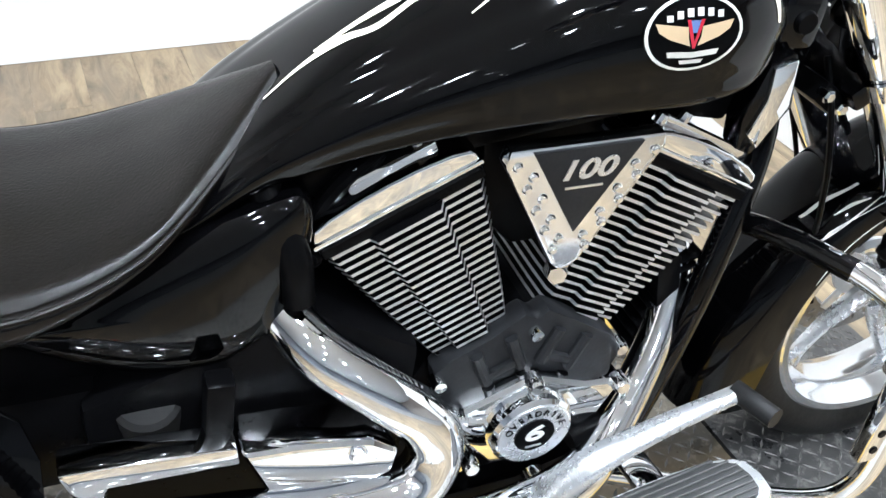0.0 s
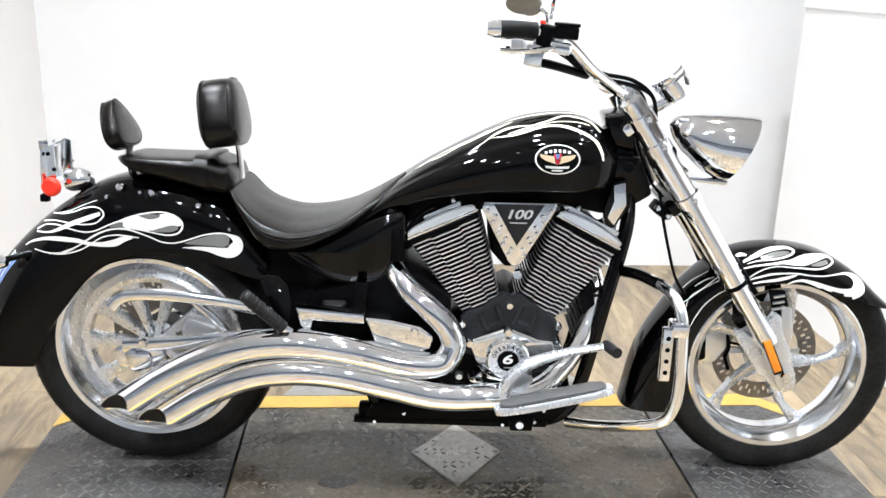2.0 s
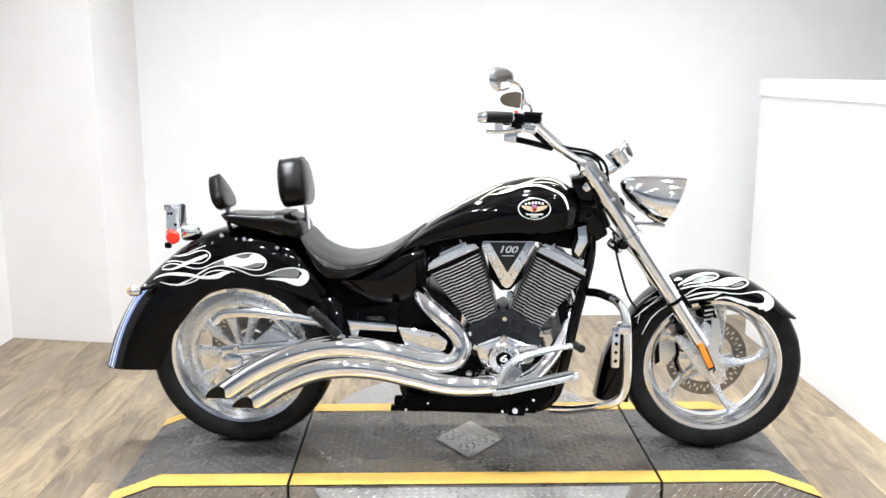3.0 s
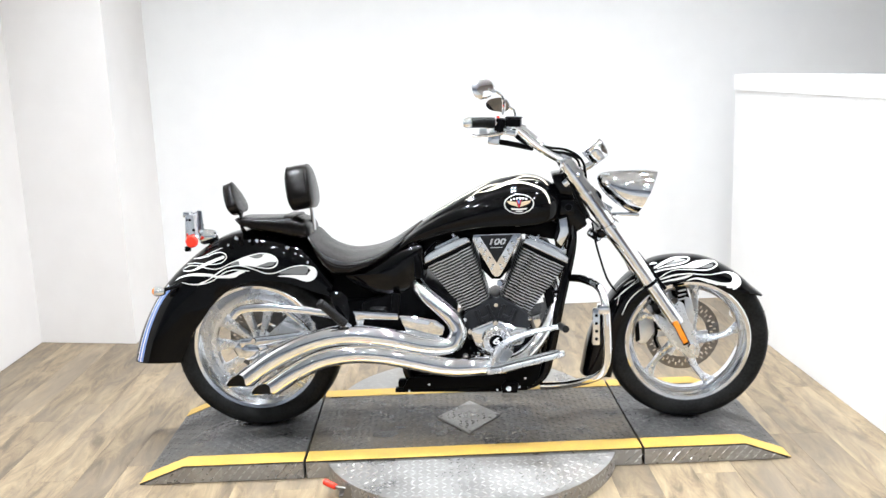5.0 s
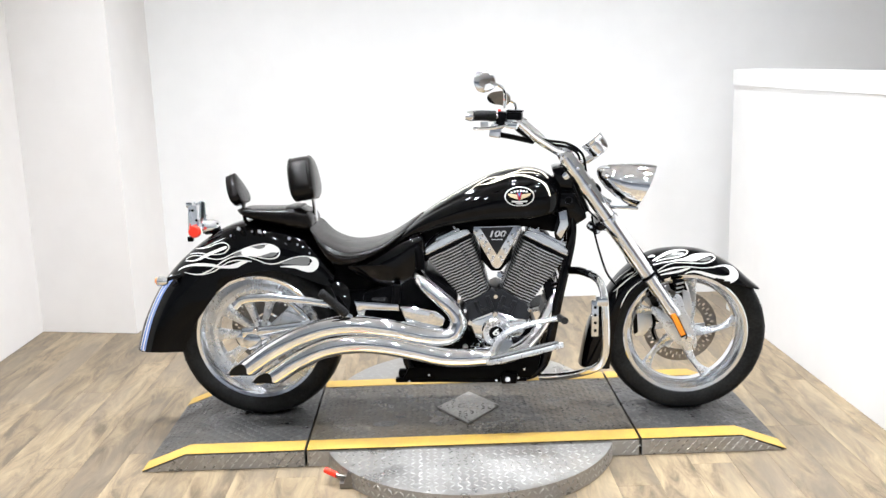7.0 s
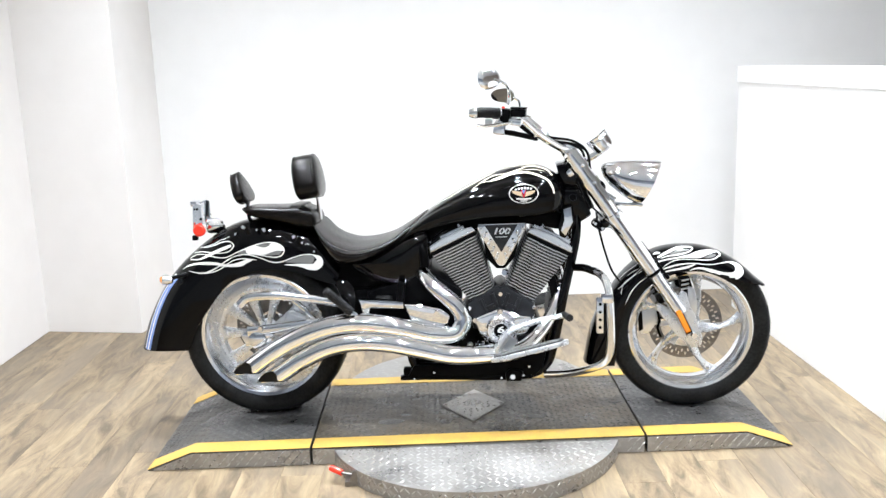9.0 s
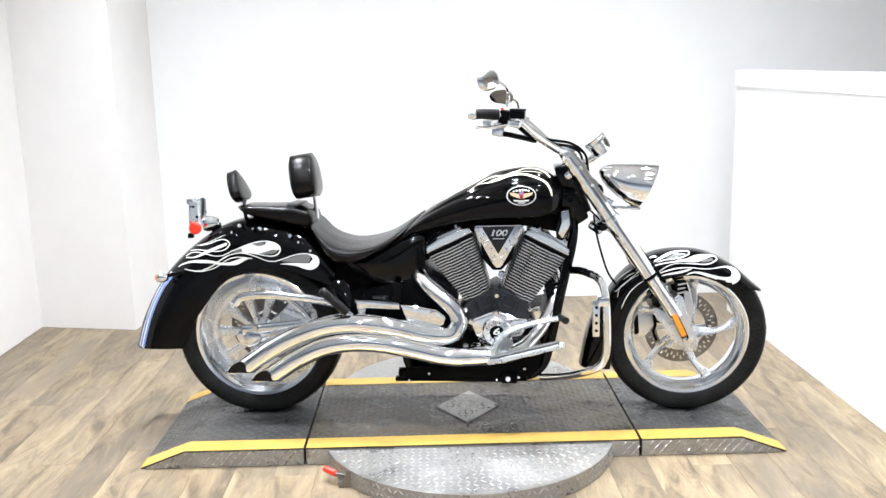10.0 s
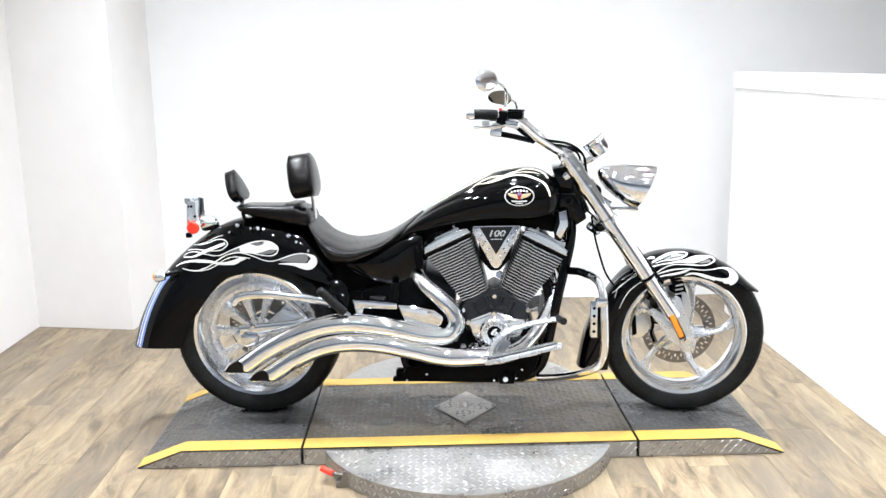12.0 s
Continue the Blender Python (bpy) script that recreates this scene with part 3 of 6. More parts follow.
def swept_spoke():
    rings = []
    for i in range(13):
        t = i / 12
        r = 0.03 + t * 0.185
        a = -0.32 * t ** 1.6
        wide = 0.018 * (1 - t) ** 2 + 0.0095 + 0.085 * max(0, t - 0.62) ** 1.5
        thick = 0.018 * (1 - 0.45 * t)
        c = Vector((r * math.sin(a), 0, r * math.cos(a)))
        d = Vector((math.cos(a), 0, -math.sin(a)))
        rings.append([c + d * wide * x + Vector((0, thick * y, 0)) for x, y in ((-1, 0.15), (-1, -0.15), (-0.2, -0.85), (0.6, -1), (1, 0), (0.6, 1), (-0.2, 0.85))])
    return skin(rings)


sp = part("spoke", swept_spoke(), CAST, front, degrees=50)
sp.matrix_basis = pose(0, 0, 0, 0, 24, 0)
for i in range(1, 5):
    again("spoke", sp, pose(0, 0, 0, 0, 24 + 72 * i, 0))
disc(0.148, 0.098, 0.055, front)
part("disc_carrier", lathe([(0.04, 0.05), (0.06, 0.05), (0.06, 0.057), (0.04, 0.057)], sides=40, closed=True), SATIN, front)
arm = prism([(0.05, -0.008), (0.102, -0.012), (0.102, 0.012), (0.05, 0.008)], 0.050, 0.056, 0.002, 1)
arm = part("carrier_arm", arm, SATIN, front)
for i in range(1, 6):
    again("carrier_arm", arm, pose(0, 0, 0, 0, 60 * i, 0))

# mudguards
RT = [(-0.505, 0.285), (-0.462, 0.41), (-0.375, 0.56), (-0.25, 0.685), (-0.11, 0.775), (0.03, 0.805), (0.17, 0.785), (0.28, 0.72), (0.345, 0.62)]
RE = [(-0.285, 0.29), (-0.235, 0.39), (-0.175, 0.475), (-0.11, 0.55), (-0.03, 0.60), (0.06, 0.618), (0.17, 0.605), (0.265, 0.57), (0.335, 0.55)]
rear_guard = thicken(part("rear_mudguard", shell(RT, RE, [0.125] * 4 + [0.13] * 5, n=7, sides=25), PAINT, bike, "glossy black flared rear mudguard with white flames", degrees=60), 0.004)
FT = [(1.30, 0.185), (1.335, 0.347), (1.403, 0.476), (1.475, 0.568), (1.575, 0.637), (1.69, 0.655), (1.80, 0.639), (1.896, 0.588), (1.960, 0.532), (1.998, 0.500)]
FE = [(1.415, 0.185), (1.430, 0.31), (1.455, 0.42), (1.505, 0.50), (1.575, 0.545), (1.66, 0.565), (1.75, 0.562), (1.84, 0.540), (1.92, 0.514), (1.985, 0.497)]
front_guard = thicken(part("front_mudguard", shell(FT, FE, [0.085] * 9 + [0.07], n=7, sides=25), PAINT, bike, "glossy black front mudguard with white flames", degrees=60), 0.004)

# tank
TANK = [(0.50, 0.680, 0.665, 0.09, 0.672), (0.57, 0.720, 0.690, 0.112, 0.704), (0.65, 0.786, 0.735, 0.122, 0.762), (0.73, 0.843, 0.765, 0.132, 0.795), (0.81, 0.890, 0.780, 0.143, 0.820), (0.89, 0.932, 0.788, 0.156, 0.841), (0.97, 0.968, 0.790, 0.163, 0.855),
        (1.05, 0.985, 0.789, 0.165, 0.861), (1.12, 0.986, 0.791, 0.162, 0.864), (1.18, 0.962, 0.803, 0.145, 0.868), (1.218, 0.925, 0.828, 0.11, 0.872), (1.235, 0.89, 0.856, 0.05, 0.875)]


def sculpted(rings):
    """A shallow scallop along the shoulder and a rolled lip low on the flank."""
    out = []
    for ring in rings:
        n = len(ring)
        u = ring[0][0]
        fade = max(0.0, min(1.0, (u - 0.60) / 0.15)) * max(0.0, min(1.0, (1.215 - u) / 0.06))
        mid = sum(p[2] for p in ring) / n
        new_ring = []
        for k, (a, v, w) in enumerate(ring):
            ang = abs(math.degrees(math.atan2(math.sin(2 * math.pi * k / n), abs(math.cos(2 * math.pi * k / n))))) * (1 if k < n / 2 else -1)
            off = -0.0075 * math.exp(-((ang - 46) / 7.5) ** 2) + 0.0065 * math.exp(-((ang + 30) / 9) ** 2) - 0.003 * math.exp(-((ang + 8) / 9) ** 2)
            d = Vector((v, w - mid)).normalized() * off * fade
            new_ring.append((a, v + d.x, w + d.y))
        out.append(new_ring)
    return out


tank = part("fuel_tank", skin(sculpted(body(TANK, 7, 96, 2.3, 3.2))), PAINT, bike, "long glossy black teardrop tank with flames", degrees=50)

for k_ in (-0.62, math.pi + 0.62):
    seam = []
    for u_, top_, bot_, hw_, mid_ in smooth(TANK, 3)[3:-3]:
        c_, s_ = math.cos(k_), math.sin(k_)
        seam.append((u_, hw_ * math.copysign(abs(c_) ** (2 / 3.2), c_) * 0.985, mid_ - (mid_ - bot_) * abs(s_) ** (2 / 3.2)))
    part("tank_seam", tube(seam, 0.0042, 8, 1), PAINT, tank, "rolled glossy black tank seam")

# seats
SEAT = [(0.688, 0.820, 0.792, 0.02, 0.805), (0.650, 0.794, 0.757, 0.062, 0.773), (0.60, 0.760, 0.720, 0.105, 0.737), (0.54, 0.724, 0.688, 0.145, 0.703), (0.47, 0.703, 0.648, 0.166, 0.680), (0.40, 0.699, 0.622, 0.175, 0.672),
        (0.34, 0.717, 0.630, 0.168, 0.686), (0.295, 0.745, 0.685, 0.150, 0.725), (0.262, 0.782, 0.750, 0.130, 0.770), (0.246, 0.790, 0.774, 0.10, 0.785)]


def upholstered(rings):
    """A raised ridge round the seating pad with a shallow groove below it."""
    out = []
    for ring in rings:
        n, mid = len(ring), sum(p[2] for p in ring) / len(ring)
        fade = max(0.0, min(1.0, (0.64 - ring[0][0]) / 0.10)) * max(0.0, min(1.0, (ring[0][0] - 0.25) / 0.05))
        row = []
        for k, (u, v, w) in enumerate(ring):
            s_, c_ = math.sin(2 * math.pi * k / n), math.cos(2 * math.pi * k / n)
            ang = math.degrees(math.atan2(s_, abs(c_)))
            off = 0.0055 * math.exp(-((ang - 34) / 9) ** 2) - 0.0045 * math.exp(-((ang - 12) / 8) ** 2) - 0.004 * math.exp(-((ang - 68) / 14) ** 2)
            d = Vector((v, w - mid)).normalized() * off * fade
            row.append((u, v + d.x, w + d.y))
        out.append(row)
    return out


seat = part("seat", skin(upholstered(body(SEAT, 6, 72, 2.6, 3.0))), LEATHER, bike, "black leather solo seat", degrees=60)
for k in (17, 1):
    part("piping", tube([tuple(r[k]) for r in body(SEAT, 2, 36, 2.6, 3.0)[2:-1]], 0.0032, 8, 2), LEATHER, seat, "black leather piping")
PILL = [(0.258, 0.816, 0.756, 0.09, 0.79), (0.242, 0.836, 0.754, 0.115, 0.80), (0.20, 0.853, 0.764, 0.125, 0.81), (0.15, 0.853, 0.774, 0.126, 0.82), (0.08, 0.853, 0.790, 0.122, 0.828), (0.02, 0.854, 0.806, 0.116, 0.835), (-0.015, 0.854, 0.822, 0.108, 0.842), (-0.035, 0.850, 0.838, 0.08, 0.845)]
pillion = part("pillion_seat", skin(body(PILL, 6, 48, 4.2, 3.0)), LEATHER, bike, "black leather pillion seat", degrees=60)
pillion.matrix_basis = pose(0, 0, 0.83) @ pose(0, 0, 0, -4.5, 0, 0) @ pose(0, 0, -0.83)
part("seat_strap", skin([[(u, v * 1.012, w) for u, v, w in r] for r in body([(0.200, 0.860, 0.760, 0.128, 0.81), (0.165, 0.861, 0.768, 0.129, 0.815)], 2, 48, 4.2, 3.0)]), LEATHER, pillion, "black leather strap")


def pad(name, at, width, thick, height, turn, taper, power, label):
    """An upholstered backrest pad: a stitched front and back panel round a side band."""
    outline = []
    for k in range(44):
        a = 2 * math.pi * k / 44
        c, s = math.cos(a), math.sin(a)
        h = height / 2 * math.copysign(abs(s) ** (2 / power), s)
        outline.append((width / 2 * math.copysign(abs(c) ** (2 / power), c) * (1 - taper * (h / height + 0.5) ** 1.6), h))
    depth = ((-0.50, 0.05), (-0.50, 0.55), (-0.47, 0.84), (-0.40, 0.955), (-0.30, 0.985), (-0.12, 1.0), (0.12, 1.0), (0.30, 0.985), (0.40, 0.955), (0.48, 0.86), (0.55, 0.6), (0.58, 0.05))
    rings = [[(thick * d, v * s, h * s - 0.10 * height * (1 - s) * 0.3) for v, h in outline] for d, s in depth]
    o = part(name, skin(rings), LEATHER, bike, label, degrees=60)
    o.matrix_basis = pose(*at, *turn)
    for d, s in ((-0.37, 0.982), (0.37, 0.982)):
        loop = [(thick * d, v * s, h * s) for v, h in outline]
        part("piping", tube(loop + loop[:1], 0.0024, 6, 1, caps=False), LEATHER, o)
    return o


pad("rider_backrest", (0.222, -0.014, 0.963), 0.292, 0.096, 0.172, (-7, -8, 4), 0.30, 3.2, "black leather rider backrest pad with stitched edges")
pad("passenger_backrest", (-0.050, -0.014, 0.926), 0.228, 0.042, 0.126, (-6, -21, 4), 0.72, 2.6, "black leather passenger backrest pad with stitched edges")
part("backrest_post", tube([(0.244, 0.01, 0.90), (0.252, 0.01, 0.86), (0.258, 0.0, 0.79)], 0.008, 10, squash=(1.8, 1)), CHROME, bike, "chrome backrest post")
part("backrest_post", tube([(-0.022, 0, 0.885), (-0.034, 0, 0.85), (-0.026, 0, 0.79)], 0.008, 10, squash=(2.6, 1)), CHROME, bike, "chrome backrest post")

# side cover, frame
def dome(outline, v_edge, bulge):
    """A convex cover: the rounded outline in (u, w), swelling from v_edge towards its middle."""
    o = smooth(outline, 5, closed=True)
    cu, cw = sum(p[0] for p in o) / len(o), sum(p[1] for p in o) / len(o)
    rings = [[(u, v_edge - math.copysign(0.05, v_edge), w) for u, w in o]]
    for k in (1.0, 0.985, 0.95, 0.88, 0.78, 0.64, 0.48, 0.30, 0.12):
        rings.append([(cu + (u - cu) * k, v_edge + bulge * (1 - k ** 2) ** 0.42, cw + (w - cw) * k) for u, w in o])
    return skin(rings)


for sgn in (-1, 1):
    cover_line = [(0.388, 0.630), (0.43, 0.645), (0.48, 0.664), (0.575, 0.706), (0.655, 0.739), (0.692, 0.742), (0.700, 0.70), (0.680, 0.625), (0.648, 0.566), (0.598, 0.541), (0.515, 0.549), (0.435, 0.590)]
    part("side_cover", dome(cover_line, sgn * 0.118, sgn * 0.036), PAINT, bike, "glossy black side cover", degrees=60)
part("frame", tube([(0.30, 0, 0.64), (0.55, 0, 0.655), (0.66, 0, 0.70), (0.95, 0, 0.80), (1.22, 0, 0.86)], 0.035, 12), SATINBLACK, bike, "black steel frame")
b = tube([(1.27, -0.035, 0.80), (1.262, -0.085, 0.70), (1.215, -0.115, 0.50), (1.175, -0.115, 0.30), (1.14, -0.115, 0.205), (1.05, -0.11, 0.165), (0.78, -0.11, 0.165), (0.68, -0.11, 0.175), (0.62, -0.11, 0.22), (0.61, -0.10, 0.30)], 0.0185, 14)
both("down_tube", b, PAINT, bike, "glossy black frame down tube")
part("headstock", tube([(1.232, 0, 0.965), (1.305, 0, 0.80)], 0.042, 18, n=2), PAINT, bike, "black steering head")
part("neck_cover", prism([(1.20, 0.80), (1.285, 0.76), (1.33, 0.79), (1.27, 0.92), (1.22, 0.93)], -0.06, 0.06, 0.012), PAINT, bike)
b = prism([(1.195, 0.76), (1.212, 0.83), (1.245, 0.84), (1.262, 0.77), (1.222, 0.71), (1.20, 0.72)], -0.118, -0.085, 0.006)
part("side_trim", b, PAINT, bike)
b = prism([(1.214, 0.826), (1.243, 0.834), (1.250, 0.775), (1.222, 0.722), (1.204, 0.742), (1.218, 0.785)], -0.124, -0.117, 0.003)
part("trim_insert", b, CHROME, bike, "chrome neck trim")
lock = part("steering_lock", box((0.060, 0.05, 0.062), (1.249, -0.078, 0.866), (0, 4, 0), 0.010), PAINT, bike, "black steering lock housing")
part("lock_barrel", lathe([(0, 0.006), (0.012, 0.006), (0.014, 0.002), (0.014, -0.004)], (1.252, -0.103, 0.868), (0, -1, 0), 18), SATINBLACK, lock, "dark key barrel")
part("battery_box", box((0.24, 0.17, 0.25), (0.53, 0, 0.52), round=0.015), SATINBLACK, bike)
part("swing_pivot", box((0.10, 0.24, 0.14), (0.42, 0, 0.46), round=0.015), SATINBLACK, bike)

# engine
engine = part("crankcase", prism([(0.60, 0.16), (1.13, 0.16), (1.155, 0.22), (1.13, 0.34), (1.10, 0.43), (1.02, 0.485), (0.97, 0.52), (0.92, 0.49), (0.84, 0.455), (0.80, 0.38), (0.62, 0.36)], -0.10, 0.14, 0.012), SATINBLACK, bike, "black engine crankcase")
part("upper_case", prism([(0.842, 0.462), (0.862, 0.480), (0.905, 0.500), (0.955, 0.535), (0.970, 0.522), (0.985, 0.535), (1.04, 0.500), (1.085, 0.470), (1.108, 0.440), (1.075, 0.36), (0.86, 0.36)], -0.132, -0.095, 0.012), CASE, engine, "grey-black crankcase upper")
for u, w, ang in ((0.893, 0.462, 25), (0.936, 0.482, 25), (1.002, 0.482, -27), (1.043, 0.462, -27)):
    part("case_rib", tube([(u + 0.0, -0.134, w + 0.022), (u + math.sin(radians(ang)) * 0.045, -0.134, w + 0.022 - 0.05)], 0.0085, 10, 1), CASE, engine)
part("case_bridge", box((0.05, 0.012, 0.012), (0.925, -0.134, 0.452), (0, -25, 0), 0.004), CASE, engine)
part("case_bridge", box((0.05, 0.012, 0.012), (1.012, -0.134, 0.452), (0, 27, 0), 0.004), CASE, engine)


def fin_outline(length, half):
    L, c = length / 2, length * 0.22
    near = [(-L, -half * 0.45), (-L * 0.97, -half * 0.80), (-L * 0.88, -half * 0.90), (-c, -half * 0.905), (-c * 0.84, -half), (c * 0.84, -half), (c, -half * 0.905), (L * 0.88, -half * 0.90), (L * 0.97, -half * 0.80), (L, -half * 0.45)]
    return near + [(x, -y) for x, y in near[::-1]]


def cylinder(u, w, lean, l_top, l_bot, shift, block, offset, half):
    """A finned cylinder. Its own z runs along the bore from the crankcase; its x along the fins. shift: sideways drift of the fins from foot to head."""
    e = new("cylinder")
    e.parent = bike
    tagged(e, "black engine cylinder with bright-edged cooling fins")
    e.matrix_basis = pose(u, 0, w, 0, lean, 0)
    part("barrel", box((0.088, 1.4 * half, 0.26), (0, 0, 0.105), round=0.01), SATINBLACK, e)
    count = 20
    for i in range(count):
        t = i / (count - 1)
        L = l_bot + (l_top - l_bot) * t ** 0.9
        x0 = shift * t
        z = 0.002 + 0.0118 * i
        o = [(x + x0, y) for x, y in fin_outline(L, half * (0.90 + 0.10 * t))]
        b = bmesh.new()
        lo = [b.verts.new((x, y, z)) for x, y in o]
        hi = [b.verts.new((x, y, z + 0.0042)) for x, y in o]
        inlo = [b.verts.new((x0 + (x - x0) * 0.975, y * 0.985, z)) for x, y in o]
        inhi = [b.verts.new((x0 + (x - x0) * 0.975, y * 0.985, z + 0.0042)) for x, y in o]
        n = len(o)
        for k in range(n):
            j = (k + 1) % n
            f = b.faces.new((lo[k], lo[j], hi[j], hi[k]))
            f.material_index = 1
            b.faces.new((inlo[k], inlo[j], lo[j], lo[k]))
            b.faces.new((hi[k], hi[j], inhi[j], inhi[k]))
        b.faces.new(inlo)
        b.faces.new(inhi)
        part("fin", b, [SATINBLACK, FINEDGE], e)
    zt = 0.002 + 0.0118 * count - 0.006
    part("head", box((l_top * 0.97, 1.84 * half, 0.017), (shift, 0, zt + 0.0065), round=0.006, segments=3), SATINBLACK, e, "black cylinder head")
    arch = [(-0.49, 0.014), (-0.49, 0.028), (-0.46, 0.036), (-0.36, 0.042), (-0.18, 0.046), (0.0, 0.047), (0.18, 0.046), (0.36, 0.042), (0.46, 0.036), (0.49, 0.028), (0.49, 0.014)]
    part("rocker_cover", prism([(shift + x * l_top, zt + z) for x, z in arch], -0.89 * half, 0.89 * half, 0.008, 4), CHROME, e, "chrome arched rocker cover")
    part("cover_top", box((l_top * block * 0.9, 1.50 * half, 0.016), (shift + l_top * offset, 0, zt + 0.047), round=0.006, segments=3), CHROME, e)
    part("cover_flange", box((l_top, 1.82 * half, 0.006), (shift, 0, zt + 0.0185), round=0.002), CHROME, e)
    # Black strip that stands for the shade between head and cover.
    part("cover_gap", box((l_top * 0.94, 1.7 * half, 0.005), (shift, 0, zt + 0.0150)), BLACKHOLE, e)
    for x, z in ((-0.42, 0.040), (offset - block * 0.3, 0.053), (offset + block * 0.3, 0.053)):
        part("bolt", lathe([(0, 0.012), (0.007, 0.012), (0.0085, 0.006), (0.0085, 0)], (shift + x * l_top, -0.09, zt + z), (0, 0, 1), 10), CHROME, e)
    return e


rear_cyl = cylinder(0.8975, 0.487, -25, 0.196, 0.106, -0.004, 0.60, 0.06, 0.136)
front_cyl = cylinder(1.041, 0.480, 27, 0.190, 0.122, 0.010, 0.90, 0.0, 0.124)
part("side_bolt", lathe([(0, 0.026), (0.010, 0.026), (0.013, 0.020), (0.013, 0)], (0.803, -0.105, 0.512), (-0.6, -0.75, 0.1), 8), CHROME, rear_cyl, "chrome hexagon bolt").matrix_parent_inverse = rear_cyl.matrix_basis.inverted()
part("vee_bolt", lathe([(0, 0.02), (0.012, 0.02), (0.0145, 0.014), (0.0145, 0)], (0.991, -0.112, 0.584), (-0.3, -1, 0.1), 6), CHROME, front_cyl, "chrome hexagon bolt").matrix_parent_inverse = front_cyl.matrix_basis.inverted()
part("intake", prism([(0.915, 0.63), (0.90, 0.77), (1.06, 0.77), (1.03, 0.63), (0.99, 0.585), (0.955, 0.585)], -0.06, 0.06, 0.008), SATINBLACK, bike, "black intake between the cylinders")
# V-shaped cover between the cylinders
VV = -0.156
vee = part("vee_cover", prism([(0.890, 0.782), (1.068, 0.783), (1.070, 0.766), (0.992, 0.628), (0.982, 0.618), (0.968, 0.618), (0.958, 0.628), (0.886, 0.764)], VV, VV + 0.02, 0.004), ALLOY, bike, "dimpled chrome V-shaped cover")
part("vee_panel", prism([(0.914, 0.778), (1.040, 0.779), (0.976, 0.672)], VV - 0.004, VV + 0.004, 0.001), CASE, vee, "matt dark triangular panel")
for i in range(9):
    for side in (0, 1):
        t = (i + 0.4) / 9
        a = Vector((0.903, 0.768)).lerp(Vector((0.967, 0.640)), t) if side == 0 else Vector((1.054, 0.769)).lerp(Vector((0.985, 0.640)), t)
        a.x += (0.0062 if i % 2 else -0.0062) * (1 if side == 0 else -1)
        part("stud", lathe([(0, 0.0048), (0.0036, 0.0041), (0.0056, 0.0016), (0.0062, 0)], (a.x, VV, a.y), (0, -1, 0), 12), CHROME, vee)
t = lettering("100", 0.038, offset=0.0010)
bmesh.ops.transform(t, matrix=pose(0.979, VV - 0.0052, 0.753, 90, 0, 0) @ Matrix(((1.15, 0.28, 0, 0), (0, 0.85, 0, 0), (0, 0, 1, 0), (0, 0, 0, 1))), verts=t.verts)
part("lettering", t, CAST, vee, "silver numerals 100")
part("small_print", box((0.044, 0.001, 0.0028), (0.977, VV - 0.0048, 0.732)), SATIN, vee)
# cam cover with its medallion
CV = -0.158
MU, MW = 0.968, 0.367
cam_cover = part("cam_cover", prism([(0.862, 0.408), (0.885, 0.418), (0.966, 0.450), (1.045, 0.418), (1.103, 0.412), (1.075, 0.355), (1.03, 0.308), (0.972, 0.290), (0.920, 0.300), (0.882, 0.350)], CV, -0.095, 0.014, 3), CHROME, bike, "chrome cam cover")
part("medallion_rim", lathe([(0.0, 0.018), (0.052, 0.018), (0.057, 0.013), (0.059, 0.0)], (MU, CV, MW), (0, -1, 0), 48), CHROME, cam_cover)
part("medallion", lathe([(0.0, 0.0195), (0.049, 0.0195), (0.050, 0.017)], (MU, CV, MW), (0, -1, 0), 48), CAST, cam_cover, "satin round medallion")
part("medallion_centre", lathe([(0.0, 0.0212), (0.0275, 0.0212), (0.028, 0.018)], (MU, CV, MW), (0, -1, 0), 40), SATINBLACK, cam_cover, "black medallion centre")
t = lettering("6", 0.042, offset=0.0008)
bmesh.ops.transform(t, matrix=pose(MU, CV - 0.0222, MW + 0.004, 90, 0, 0) @ Matrix(((1.35, 0.2, 0, 0), (0, 0.85, 0, 0), (0, 0, 1, 0), (0, 0, 0, 1))), verts=t.verts)
part("lettering", t, WHITEPAINT, cam_cover, "white numeral 6")
part("underline", box((0.022, 0.001, 0.0025), (MU, CV - 0.0222, MW - 0.018)), SATIN, cam_cover)
for i, ch in enumerate("OVERDRIVE"):
    a = radians(160 - 140 * i / 8)
    t = lettering(ch, 0.0135)
    bmesh.ops.transform(t, matrix=pose(MU + 0.0385 * math.cos(a), CV - 0.0202, MW + 0.0385 * math.sin(a), 90, 0, 0) @ pose(0, 0, 0, 0, 0, math.degrees(a) - 90), verts=t.verts)
    part("letter", t, SATINBLACK, cam_cover)
for u, w in ((0.868, 0.407), (0.966, 0.440), (1.093, 0.407), (0.893, 0.312)):
    part("cover_bolt", lathe([(0, 0.024), (0.009, 0.024), (0.012, 0.018), (0.012, 0)], (u, CV + 0.012, w), (0, -1, 0), 14), CHROME, cam_cover)
for u, w in ((0.848, 0.448), (0.969, 0.503), (1.098, 0.448)):
    part("case_bolt", lathe([(0, 0.02), (0.008, 0.02), (0.010, 0.014), (0.010, 0)], (u, -0.122, w), (0, -1, 0), 12), CHROME, engine, "bright bolt")
part("oil_filter", lathe([(0, 0.03), (0.015, 0.03), (0.017, 0.026), (0.017, 0)], (0.885, -0.12, 0.305), (0, -1, 0), 16), CHROME, engine)
